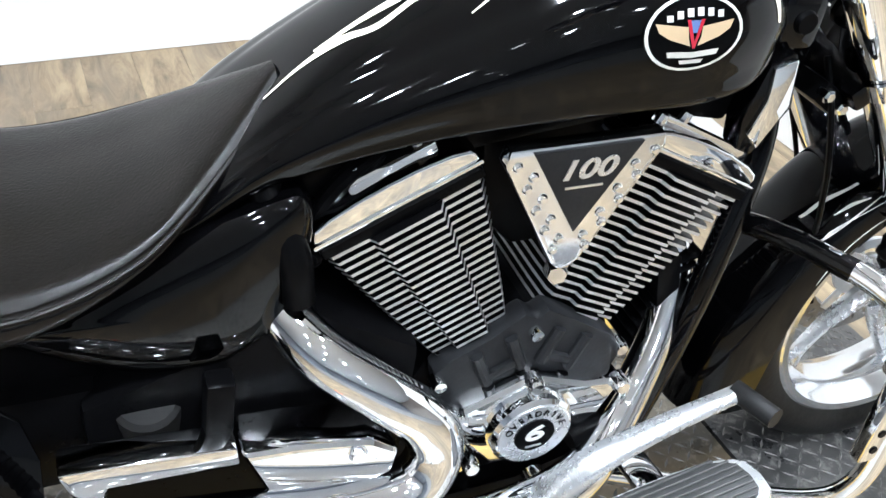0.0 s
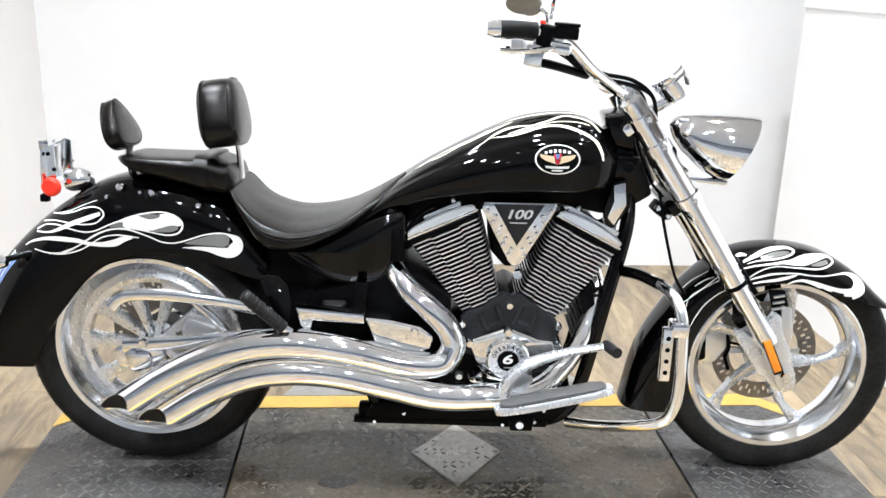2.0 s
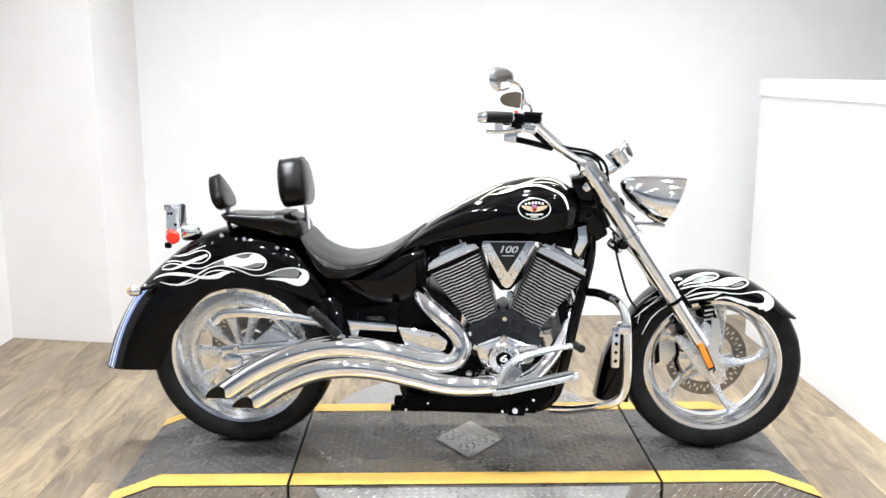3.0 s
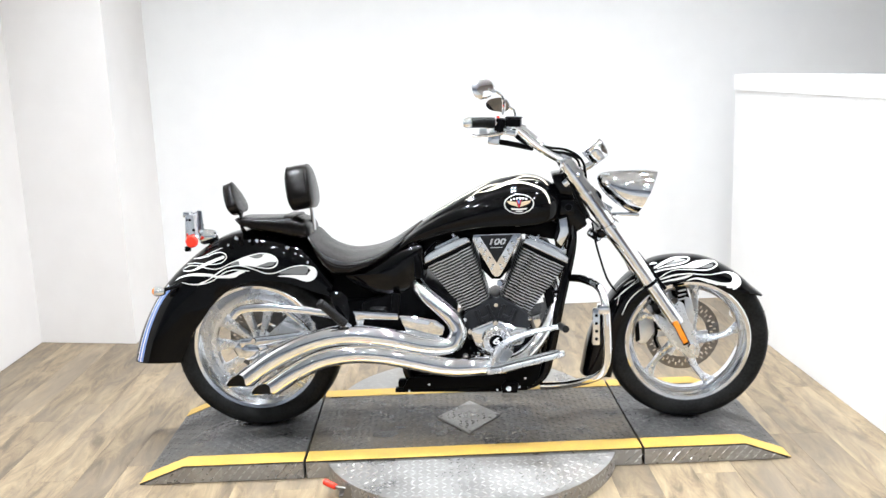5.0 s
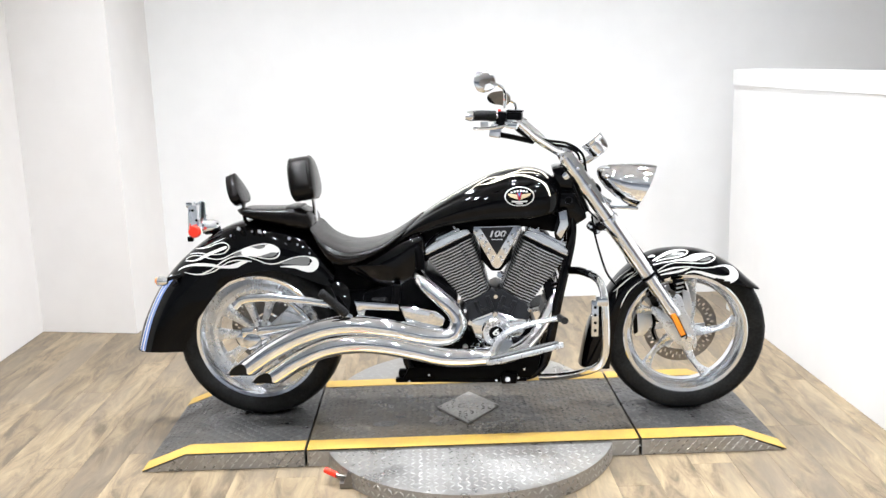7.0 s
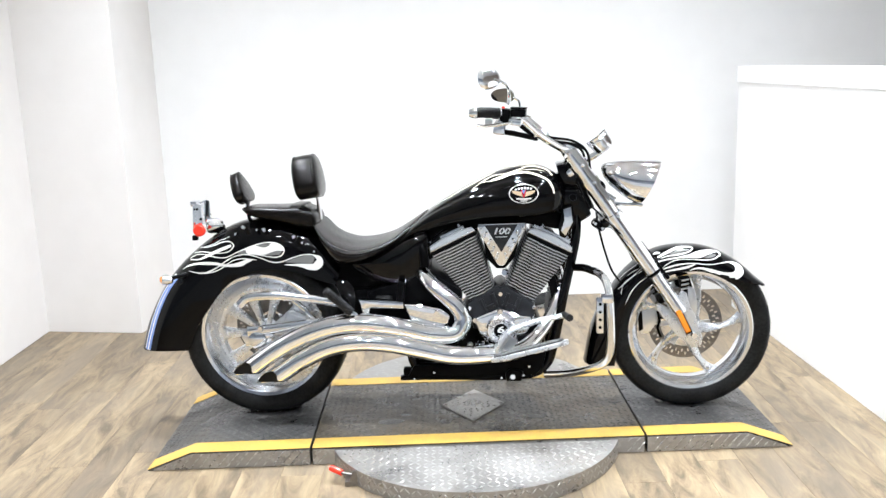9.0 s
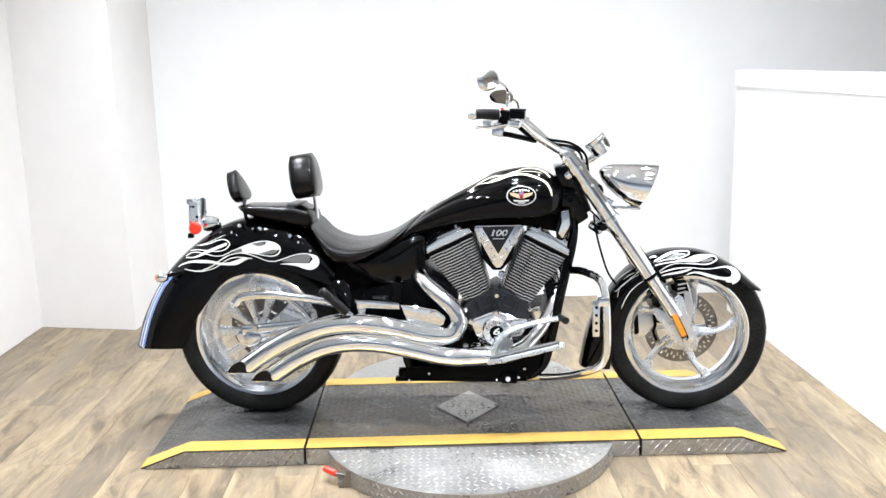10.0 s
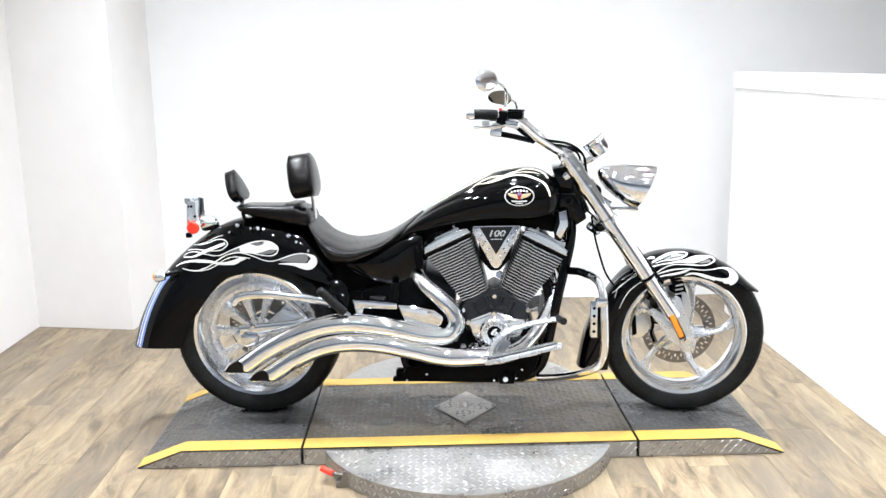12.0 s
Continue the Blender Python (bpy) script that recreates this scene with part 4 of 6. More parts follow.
for u, w in ((0.845, 0.29), (0.86, 0.255), (0.90, 0.27)):
    part("case_fitting", lathe([(0, 0.02), (0.008, 0.02), (0.011, 0.012), (0.011, 0)], (u, -0.098, w), (0, -1, 0), 12), SATIN, engine)
part("belly_rail", box((0.52, 0.03, 0.016), (0.825, -0.118, 0.162), round=0.004), SATINBLACK, engine)
part("belly_plate", prism([(0.595, 0.169), (1.10, 0.169), (1.128, 0.20), (1.142, 0.262), (1.10, 0.262), (0.98, 0.225), (0.62, 0.215)], -0.133, -0.095, 0.004), SATINBLACK, engine, "black plate over the lower frame")
for u, w in ((1.052, 0.170), (1.075, 0.205), (0.70, 0.186)):
    part("plate_bolt", lathe([(0, 0.005), (0.0035, 0.005), (0.0052, 0.003), (0.0052, -0.003)], (u, -0.1335, w), (0, -1, 0), 12), CHROME, engine)
part("rail_bracket", box((0.05, 0.04, 0.035), (0.60, -0.095, 0.180), round=0.010), SATINBLACK, engine)
for u in (0.621, 0.966, 1.0):
    part("rail_bolt", lathe([(0, 0.006), (0.0045, 0.006), (0.006, 0.003), (0.006, 0)], (u, -0.1325, 0.1615), (0, -1, 0), 12), CHROME, engine)
part("oil_cooler", box((0.035, 0.20, 0.17), (1.185, 0, 0.47), (0, -12, 0), 0.006), SATINBLACK, bike)
for k in range(9):
    part("cooler_fin", box((0.05, 0.19, 0.003), (1.185 + (k - 4) * 0.0037, 0, 0.47 + (k - 4) * 0.0175), (0, -12, 0)), SATINBLACK, bike)
part("air_box", prism([(0.68, 0.70), (0.90, 0.745), (1.08, 0.765), (1.20, 0.74), (1.22, 0.80), (1.15, 0.83), (0.80, 0.82), (0.68, 0.76)], -0.085, 0.085, 0.01), SATINBLACK, bike, "black air box under the tank")
part("frame_filler", prism([(0.30, 0.56), (0.34, 0.655), (0.48, 0.668), (0.60, 0.705), (0.70, 0.72), (0.69, 0.58), (0.60, 0.50), (0.36, 0.47)], -0.095, 0.095, 0.012), SATINBLACK, bike)
part("rocker_hose", tube([(0.70, -0.09, 0.665), (0.715, -0.095, 0.705), (0.745, -0.09, 0.735), (0.79, -0.07, 0.755)], 0.011, 10), SATINBLACK, rear_cyl).matrix_parent_inverse = rear_cyl.matrix_basis.inverted()
part("head_plug", lathe([(0, 0.02), (0.012, 0.02), (0.016, 0.012), (0.016, 0)], (0.700, -0.10, 0.655), (-0.4, -0.9, 0), 16), SATINBLACK, rear_cyl).matrix_parent_inverse = rear_cyl.matrix_basis.inverted()

# exhausts
def pipe(name, pts, near, floor_w, label):
    """A chrome pipe whose end is sliced off twice: slantwise past its near side, and underneath along the camera's
    view, so that this edge looks level.
    """
    def planes(d):
        return ((near[0] + d, near[1], near[2]), (-0.56, -0.83, 0)), ((0, PV - 0.03, floor_w + d * 0.5), (0, -0.40, -0.92))
    o = part(name, tube(pts, 0.036, 28, 10, caps=False, cut=planes(0)), CHROME, bike, label, degrees=60)
    thicken(o, 0.003)
    q = smooth([p if len(p) == 4 else (*p, 0.036) for p in pts], 10)[-30:]
    # Black cap just inside the lip, for the shade in the open pipe.
    part("bore", tube([(a, b_, c, r * 0.93) for a, b_, c, r in q], 0.03, 28, 0, caps=True, cut=planes(0.004)), BLACKHOLE, o, "black plug standing for the dark pipe bore", degrees=10)
    return o


PV = -0.235
upper = pipe("upper_exhaust", [(0.645, -0.075, 0.605, 0.027), (0.668, -0.118, 0.585, 0.029), (0.703, -0.160, 0.553, 0.0305), (0.762, -0.188, 0.508, 0.0315), (0.808, -0.197, 0.462, 0.033), (0.822, -0.202, 0.413, 0.0345), (0.790, -0.212, 0.370, 0.036), (0.70, -0.226, 0.375, 0.037), (0.57, PV, 0.408, 0.0375), (0.44, PV, 0.425, 0.038),
                               (0.32, PV, 0.415, 0.038), (0.20, PV, 0.375, 0.038), (0.09, PV, 0.316, 0.038), (-0.005, PV, 0.250, 0.038)], (0.012, PV - 0.04, 0.268), 0.241, "long curved chrome exhaust pipe with slash-cut end")
pipe("lower_exhaust", [(1.195, -0.03, 0.580, 0.019), (1.205, -0.065, 0.52, 0.022), (1.175, -0.105, 0.43, 0.0245), (1.115, -0.150, 0.345, 0.027), (1.03, -0.205, 0.295, 0.032), (0.90, PV, 0.292, 0.035), (0.78, PV, 0.292, 0.037), (0.66, PV, 0.318, 0.0375), (0.53, PV, 0.345, 0.038),
                               (0.41, PV, 0.350, 0.038), (0.30, PV, 0.330, 0.038), (0.19, PV, 0.278, 0.038), (0.09, PV, 0.213, 0.038)], (0.108, PV - 0.04, 0.232), 0.207, "long curved chrome exhaust pipe with slash-cut end")
part("heat_shield_seam", tube([(0.60, PV - 0.036, 0.40), (0.70, -0.262, 0.372), (0.76, -0.250, 0.360)], 0.003, 6), CHROME, upper)

# chrome swingarm, axle cover, gearbox covers
swing = part("swingarm", tube([(-0.045, -0.185, 0.490), (-0.005, -0.185, 0.520), (0.10, -0.185, 0.525), (0.24, -0.180, 0.508), (0.36, -0.170, 0.482)], 0.014, 12, 6, squash=(0.7, 1.15)), ALLOY, bike, "polished alloy swingarm")
both("swing_brace", tube([(0.16, -0.178, 0.512), (0.215, -0.176, 0.46), (0.26, -0.172, 0.405)], 0.010, 10), ALLOY, swing)
part("swing_lower", tube([(-0.02, -0.185, 0.385), (0.10, -0.187, 0.395), (0.25, -0.185, 0.412), (0.40, -0.178, 0.425)], 0.015, 12, squash=(0.6, 1.3)), ALLOY, swing)
part("far_arm", tube([(0.015, 0.15, 0.335), (0.2, 0.155, 0.37), (0.42, 0.14, 0.43)], 0.024, 12), ALLOY, swing)
part("axle_cover", lathe([(0, 0.022), (0.02, 0.022), (0.034, 0.016), (0.040, 0.004), (0.040, -0.02)], (0.018, -0.178, 0.350), (0, -1, 0), 28), CHROME, swing, "chrome axle cover")
part("axle_plate", prism([(-0.05, 0.365), (-0.03, 0.385), (0.07, 0.385), (0.09, 0.36), (0.06, 0.325), (-0.03, 0.325)], -0.19, -0.165, 0.008), CHROME, swing)
part("axle_bolt", lathe([(0, 0.016), (0.009, 0.016), (0.013, 0.010), (0.013, 0)], (0.035, -0.19, 0.398), (0, -1, 0), 8), CHROME, swing)
part("rear_caliper", box((0.085, 0.05, 0.055), (0.155, -0.095, 0.40), (0, 20, 0), 0.012), SATIN, rear, "satin alloy brake caliper").matrix_parent_inverse = rear.matrix_basis.inverted()
part("drive_belt", prism([(-0.10, 0.405), (0.55, 0.355), (0.55, 0.345), (-0.10, 0.395)], 0.10, 0.125), GRIPRUBBER, bike, "black toothed drive belt")
b = prism([(0.16, 0.245), (0.60, 0.262), (0.60, 0.254), (0.16, 0.235)], 0.08, 0.11)
for i in range(30):
    box((0.007, 0.028, 0.006), (0.20 + i * 0.0132, 0.095, 0.2365 + i * 0.00055), (0, -2.3, 0), bm=b)
part("drive_belt", b, GRIPRUBBER, bike, "black toothed drive belt")
part("belt_guard", prism([(0.12, 0.205), (0.50, 0.262), (0.52, 0.285), (0.12, 0.238)], 0.05, 0.075, 0.004), ALLOY, bike, "alloy belt guard")
part("gearbox_cover", prism([(0.425, 0.512), (0.50, 0.506), (0.598, 0.497), (0.600, 0.470), (0.470, 0.476), (0.462, 0.440), (0.445, 0.440)], -0.21, -0.17, 0.006), CHROME, bike, "chrome gearbox trim")
part("clutch_cover", prism([(0.60, 0.490), (0.66, 0.485), (0.74, 0.468), (0.775, 0.442), (0.768, 0.408), (0.735, 0.395), (0.625, 0.418)], -0.215, -0.15, 0.010, 3), CHROME, bike, "chrome gearbox end cover")
part("cover_bolt", lathe([(0, 0.01), (0.008, 0.01), (0.011, 0.005), (0.011, 0)], (0.725, -0.213, 0.455), (0, -1, 0), 14), CHROME, bike)
part("gearbox", prism([(0.45, 0.30), (0.62, 0.26), (0.80, 0.30), (0.82, 0.52), (0.70, 0.60), (0.60, 0.57), (0.45, 0.52)], -0.14, 0.14, 0.015), SATINBLACK, bike, "black gearbox casing")
part("mount_plate", box((0.03, 0.03, 0.10), (0.585, -0.17, 0.515), (0, 6, 0), 0.006), SATINBLACK, bike)
part("air_duct", tube([(0.655, -0.10, 0.74), (0.675, -0.135, 0.68), (0.68, -0.135, 0.62)], 0.018, 12), SATINBLACK, bike)

part("filler_cap", lathe([(0, 0.012), (0.030, 0.011), (0.036, 0.006), (0.037, -0.03), (0, -0.03)], (0.517, -0.125, 0.500), (0, -0.3, 1), 24), GRIPRUBBER, bike, "dark round filler cap")

# passenger pegs and guard plates
for sgn in (-1, 1):
    peg = part("passenger_peg", tube([(0.402, sgn * 0.250, 0.472), (0.360, sgn * 0.268, 0.519), (0.318, sgn * 0.285, 0.566)], 0.0160, 16, 4), GRIPRUBBER, bike, "black ribbed rubber passenger peg")
    for k in range(9):
        t = 0.12 + k * 0.095
        c = Vector((0.402, sgn * 0.250, 0.472)).lerp(Vector((0.318, sgn * 0.285, 0.566)), t)
        d = Vector((-0.084, sgn * 0.035, 0.094)).normalized()
        part("rib", lathe([(0.0162, -0.003), (0.0178, -0.002), (0.0178, 0.002), (0.0162, 0.003)], c, d, 16, closed=True), GRIPRUBBER, peg)
    part("peg_mount", box((0.045, 0.03, 0.03), (0.408, sgn * 0.235, 0.458), (0, 40, 0), 0.008), CHROME, peg)
    part("peg_cap", lathe([(0, 0.004), (0.013, 0.003), (0.0175, -0.004)], (0.317, sgn * 0.2855, 0.567), (-0.084, sgn * 0.035, 0.094), 16), GRIPRUBBER, peg)
    hg = part("heel_guard", prism([(0.333, 0.570), (0.350, 0.579), (0.378, 0.577), (0.402, 0.556), (0.413, 0.515), (0.408, 0.452), (0.388, 0.462), (0.366, 0.500), (0.346, 0.535)], sgn * 0.205, sgn * 0.210, 0.002), PAINT, bike, "glossy black heel guard")
    for v in hg.data.vertices:
        v.co.y -= sgn * (v.co.z - 0.46) * 0.40

# rider's floorboards, brake pedal
def floorboard(sgn):
    e = new("floorboard")
    e.parent = bike
    tagged(e, "alloy floorboard with ribbed black rubber")
    e.matrix_basis = pose(1.07, sgn * 0.316, 0.338, sgn * 13, -13.5, 0)
    out = []
    for i in range(24):
        a = 2 * math.pi * i / 24
        c, s = math.cos(a), math.sin(a)
        out.append((0.148 * math.copysign(abs(c) ** 0.75, c), 0.056 * math.copysign(abs(s) ** 0.55, s)))
    def plate(k, z0, z1):
        b = bmesh.new()
        lo = [b.verts.new((x * k, y * k * (1 if k == 1 else 0.97), z0)) for x, y in out]
        hi = [b.verts.new((x * k, y * k * (1 if k == 1 else 0.97), z1)) for x, y in out]
        b.faces.new(lo[::-1])
        b.faces.new(hi)
        for i in range(24):
            b.faces.new((lo[i], lo[(i + 1) % 24], hi[(i + 1) % 24], hi[i]))
        return b
    tray = plate(1.0, -0.017, 0.0)
    bevel(tray, 0.004, 2)
    part("tray", tray, CAST, e, "cast alloy tray")
    part("rubber_mat", plate(0.90, 0.0005, 0.004), MAT, e, "dark ribbed rubber mat")
    for k in range(9):
        y = -0.042 + 0.0105 * k
        x = 0.148 * 0.88 * (1 - (abs(y) / 0.056) ** 3.6) ** 0.45
        part("mat_rib", box((2 * x, 0.0042, 0.004), (0, y, 0.0055), round=0.001, segments=1), MAT, e)
    part("bracket", box((0.04, 0.10, 0.018), (0.03, -sgn * 0.09, -0.02), round=0.004), CHROME, e)
    part("bracket", box((0.04, 0.10, 0.018), (-0.09, -sgn * 0.09, -0.02), round=0.004), CHROME, e)
    return e


floorboard(-1)
floorboard(1)
pedal = part("brake_pedal", tube([(0.955, -0.24, 0.305, 0.026), (0.972, -0.25, 0.352, 0.024), (1.015, -0.255, 0.394, 0.020), (1.095, -0.253, 0.424, 0.015), (1.205, -0.245, 0.444, 0.012)], 0.016, 14, 6, squash=(1.0, 0.7)), CAST, bike, "alloy brake pedal")
part("pedal_rubber", tube([(1.205, -0.238, 0.444), (1.222, -0.298, 0.448)], 0.0135, 16, 1), GRIPRUBBER, pedal, "black rubber pedal tip")
part("pedal_web", prism([(0.945, 0.30), (1.0, 0.30), (1.03, 0.345), (0.99, 0.37), (0.95, 0.34)], -0.245, -0.225, 0.005), SATIN, pedal)
part("pedal_block", prism([(0.985, 0.150), (1.045, 0.150), (1.05, 0.19), (1.0, 0.20), (0.98, 0.18)], -0.15, -0.10, 0.006), SATINBLACK, bike)
part("block_bolt", lathe([(0, 0.01), (0.010, 0.01), (0.013, 0.005), (0.013, 0)], (1.01, -0.15, 0.172), (0, -1, 0), 12), CHROME, bike)
part("pedal_pivot", lathe([(0, 0.012), (0.012, 0.012), (0.016, 0.006), (0.016, -0.05)], (0.985, -0.215, 0.272), (0, -1, 0), 20), CHROME, pedal)
part("master_cylinder", tube([(1.03, -0.165, 0.325), (1.13, -0.15, 0.34)], 0.016, 12, 1), SATINBLACK, bike)

# highway guard
guard_line = [(1.262, -0.085, 0.590), (1.292, -0.15, 0.602), (1.326, -0.235, 0.606), (1.348, -0.300, 0.594), (1.360, -0.334, 0.556), (1.364, -0.341, 0.50), (1.368, -0.342, 0.40), (1.364, -0.338, 0.330), (1.345, -0.320, 0.280), (1.30, -0.275, 0.242), (1.22, -0.19, 0.195), (1.14, -0.125, 0.168)]
guard = part("crash_guard", tube(guard_line, 0.0142, 16, 8), CHROME, bike, "chrome crash guard bar")
# Upper length coloured black for the dark that the chrome reflects.
part("guard_sleeve", tube(guard_line[:3], 0.0152, 16, 8), PAINT, guard, "upper guard bar, coloured black for a dark reflection")
part("peg_clamp", box((0.042, 0.05, 0.034), (1.352, -0.340, 0.535), round=0.008), CHROME, guard)
part("folded_peg", box((0.026, 0.020, 0.135), (1.326, -0.350, 0.472), round=0.005), CHROME, guard, "chrome folding highway peg")
# Black discs laid on the peg, for the shade in its slots.
for k in range(4):
    part("peg_slot", lathe([(0, 0.0015), (0.0052, 0.0015), (0.006, 0.0)], (1.326, -0.3602, 0.428 + 0.029 * k), (0, -1, 0), 12), SATINBLACK, guard)

# front fork
fork = new("front_fork")
fork.parent = bike
tagged(fork, "chrome front fork with triple clamps")
D = (Vector((1.687, 0, 0.375)) - Vector((1.256, 0, 1.015))).normalized()


def along(s, v, side=0.0):
    p = Vector((1.256, v, 1.015)) + D * s + Vector((-D.z, 0, D.x)) * side
    return tuple(p)


for v in (-0.095, 0.095):
    leg = part("fork_leg", tube([(*along(-0.02, v), 0.029), (*along(0.0, v), 0.030), (*along(0.10, v), 0.0305), (*along(0.26, v), 0.0305)], 0.030, 24, 1), CHROME, bike, "chrome fork leg")
    part("fork_cap", lathe([(0, 0.012), (0.018, 0.012), (0.028, 0.002), (0.029, -0.01)], along(-0.02, v), -D, 24), CHROME, leg)
    part("lower_cover", tube([along(0.285, v), along(0.535, v)], 0.0315, 24, 1), CHROME, leg)
    part("dust_ring", tube([along(0.535, v), along(0.545, v)], 0.0305, 24, 1), SATINBLACK, leg, "black dust seal")
    part("slider", tube([(*along(0.55, v), 0.0275), (*along(0.69, v), 0.0275), (*along(0.71, v), 0.030), (*along(0.735, v), 0.028)], 0.027, 22, 1), ALLOY, leg, "polished fork slider")
    part("axle_lug", prism([(1.645, 0.44), (1.655, 0.47), (1.67, 0.492), (1.688, 0.481), (1.70, 0.43), (1.725, 0.386), (1.752, 0.30), (1.748, 0.272), (1.722, 0.262), (1.70, 0.285), (1.68, 0.33), (1.655, 0.38)], v - 0.014, v + 0.014, 0.007), CAST, leg, "cast alloy axle lug")
    part("brace_lug", prism([(1.572, 0.424), (1.580, 0.438), (1.594, 0.436), (1.652, 0.395), (1.70, 0.35), (1.74, 0.285), (1.735, 0.262), (1.715, 0.259), (1.652, 0.311)], v * 0.88 - 0.008, v * 0.88 + 0.008, 0.004), CAST, leg)
    part("guard_lug", prism([(1.695, 0.505), (1.722, 0.495), (1.735, 0.43), (1.725, 0.36), (1.70, 0.40)], v * 0.8 - 0.006, v * 0.8 + 0.006, 0.004), SATIN, leg)
    part("reflector", box((0.021, 0.008, 0.098), (1.672, v + (-0.027 if v < 0 else 0.027), 0.376), (0, -26, 0), 0.006), AMBER, leg, "amber plastic reflector")
    part("reflector_base", box((0.027, 0.006, 0.11), (1.674, v + (-0.022 if v < 0 else 0.022), 0.374), (0, -26, 0), 0.004), SATINBLACK, leg)
    part("axle_nut", lathe([(0, 0.01), (0.012, 0.01), (0.015, 0.004), (0.015, -0.02)], (1.715, v + (-0.025 if v < 0 else 0.025), 0.318), (0, -1 if v < 0 else 1, 0), 6), CHROME, leg)
    part("guard_mount", tube([along(0.46, v * 0.86, 0.03), along(0.60, v * 0.86, 0.036)], 0.007, 8, 1), SATINBLACK, leg)
    for s in (0.035, 0.115, 0.275):
        ring = part("clamp_ring", tube([along(s - 0.014, v), along(s + 0.014, v)], 0.036, 24, 1), CHROME, leg)
        part("pinch_bolt", lathe([(0, 0.007), (0.005, 0.007), (0.0075, 0.005), (0.008, -0.008)], along(s, v + math.copysign(0.033, v), 0.012), (0, math.copysign(1, v), 0), 12), CHROME, ring)
part("axle", lathe([(0, -0.11), (0.011, -0.11), (0.011, 0.11), (0, 0.11)], (1.715, 0, 0.318), (0, 1, 0), 16), CHROME, fork)
for s, h in ((0.035, 0.030), (0.275, 0.034)):
    c = Vector(along(s, 0, -0.012))
    o = part("triple_clamp", box((0.085, 0.215, h), (0, 0, 0), round=0.010), PAINT if s > 0.2 else CHROME, fork, "triple clamp")
    o.matrix_basis = pose(*c, 0, -38, 0)
part("clamp_cover", prism([(1.192, 0.988), (1.256, 0.998), (1.286, 0.945), (1.262, 0.900), (1.216, 0.914)], -0.070, 0.070, 0.010), PAINT, fork, "black steering cover")
part("hose_union", box((0.050, 0.055, 0.030), (1.352, -0.058, 0.752), (0, 34, 0), 0.008), SATINBLACK, fork, "black hose union")
for u, w in ((1.338, 0.762), (1.366, 0.742), (1.392, 0.752)):
    part("union_bolt", lathe([(0, 0.008), (0.006, 0.008), (0.009, 0.005), (0.009, -0.01)], (u, -0.088, w), (0, -1, 0), 6), CHROME, fork, "chrome banjo bolt")
part("brake_hose", tube([(1.345, -0.06, 0.80), (1.352, -0.09, 0.74), (1.372, -0.10, 0.66), (1.40, -0.09, 0.58), (1.44, -0.06, 0.52)], 0.0042, 8), SATINBLACK, fork, "black brake hose")
part("brake_hose", tube([(1.345, 0.06, 0.80), (1.40, 0.10, 0.74), (1.49, 0.11, 0.62), (1.56, 0.10, 0.46)], 0.0042, 8), SATINBLACK, fork, "black brake hose")
cal = part("front_caliper", prism([(1.525, 0.385), (1.555, 0.40), (1.60, 0.375), (1.605, 0.33), (1.575, 0.285), (1.54, 0.275), (1.528, 0.30)], 0.035, 0.085, 0.012), SATIN, bike, "silver front brake caliper")
part("caliper_bracket", tube([(1.602, 0.045, 0.375), (1.612, 0.045, 0.33), (1.605, 0.045, 0.30), (1.618, 0.045, 0.262)], 0.0055, 8), SATINBLACK, cal, "black caliper bracket")
part("caliper_bracket", tube([(1.606, 0.045, 0.345), (1.64, 0.045, 0.338), (1.665, 0.045, 0.33)], 0.004, 8), SATINBLACK, cal)
for v in (-0.072, 0.072):
    part("guard_bracket", prism([(1.565, 0.50), (1.60, 0.515), (1.628, 0.485), (1.615, 0.445), (1.592, 0.430), (1.575, 0.45)], v - 0.004, v + 0.004, 0.003), SATINBLACK, fork, "black mudguard bracket")
    for k in range(3):
        part("bracket_spacer", lathe([(0.0, -0.02), (0.011, -0.02), (0.013, 0.0), (0.011, 0.012), (0.0, 0.012)], (1.582 + 0.017 * k, v * 1.05, 0.468 + 0.010 * (k % 2)), (0, 1, 0), 12), RUBBER, fork)
    part("guard_bracket", prism([(1.655, 0.545), (1.70, 0.545), (1.715, 0.50), (1.70, 0.455), (1.678, 0.47)], v - 0.004, v + 0.004, 0.003), SATINBLACK, fork, "black mudguard bracket")
    for k in range(3):
        part("bracket_rib", box((0.030, 0.012, 0.006), (1.685, v * 1.06, 0.495 + 0.017 * k), (0, -12, 0), 0.002), SATIN, fork)
part("caliper_clip", prism([(1.522, 0.375), (1.538, 0.385), (1.545, 0.30), (1.528, 0.29)], 0.028, 0.05, 0.004), SATINBLACK, cal)

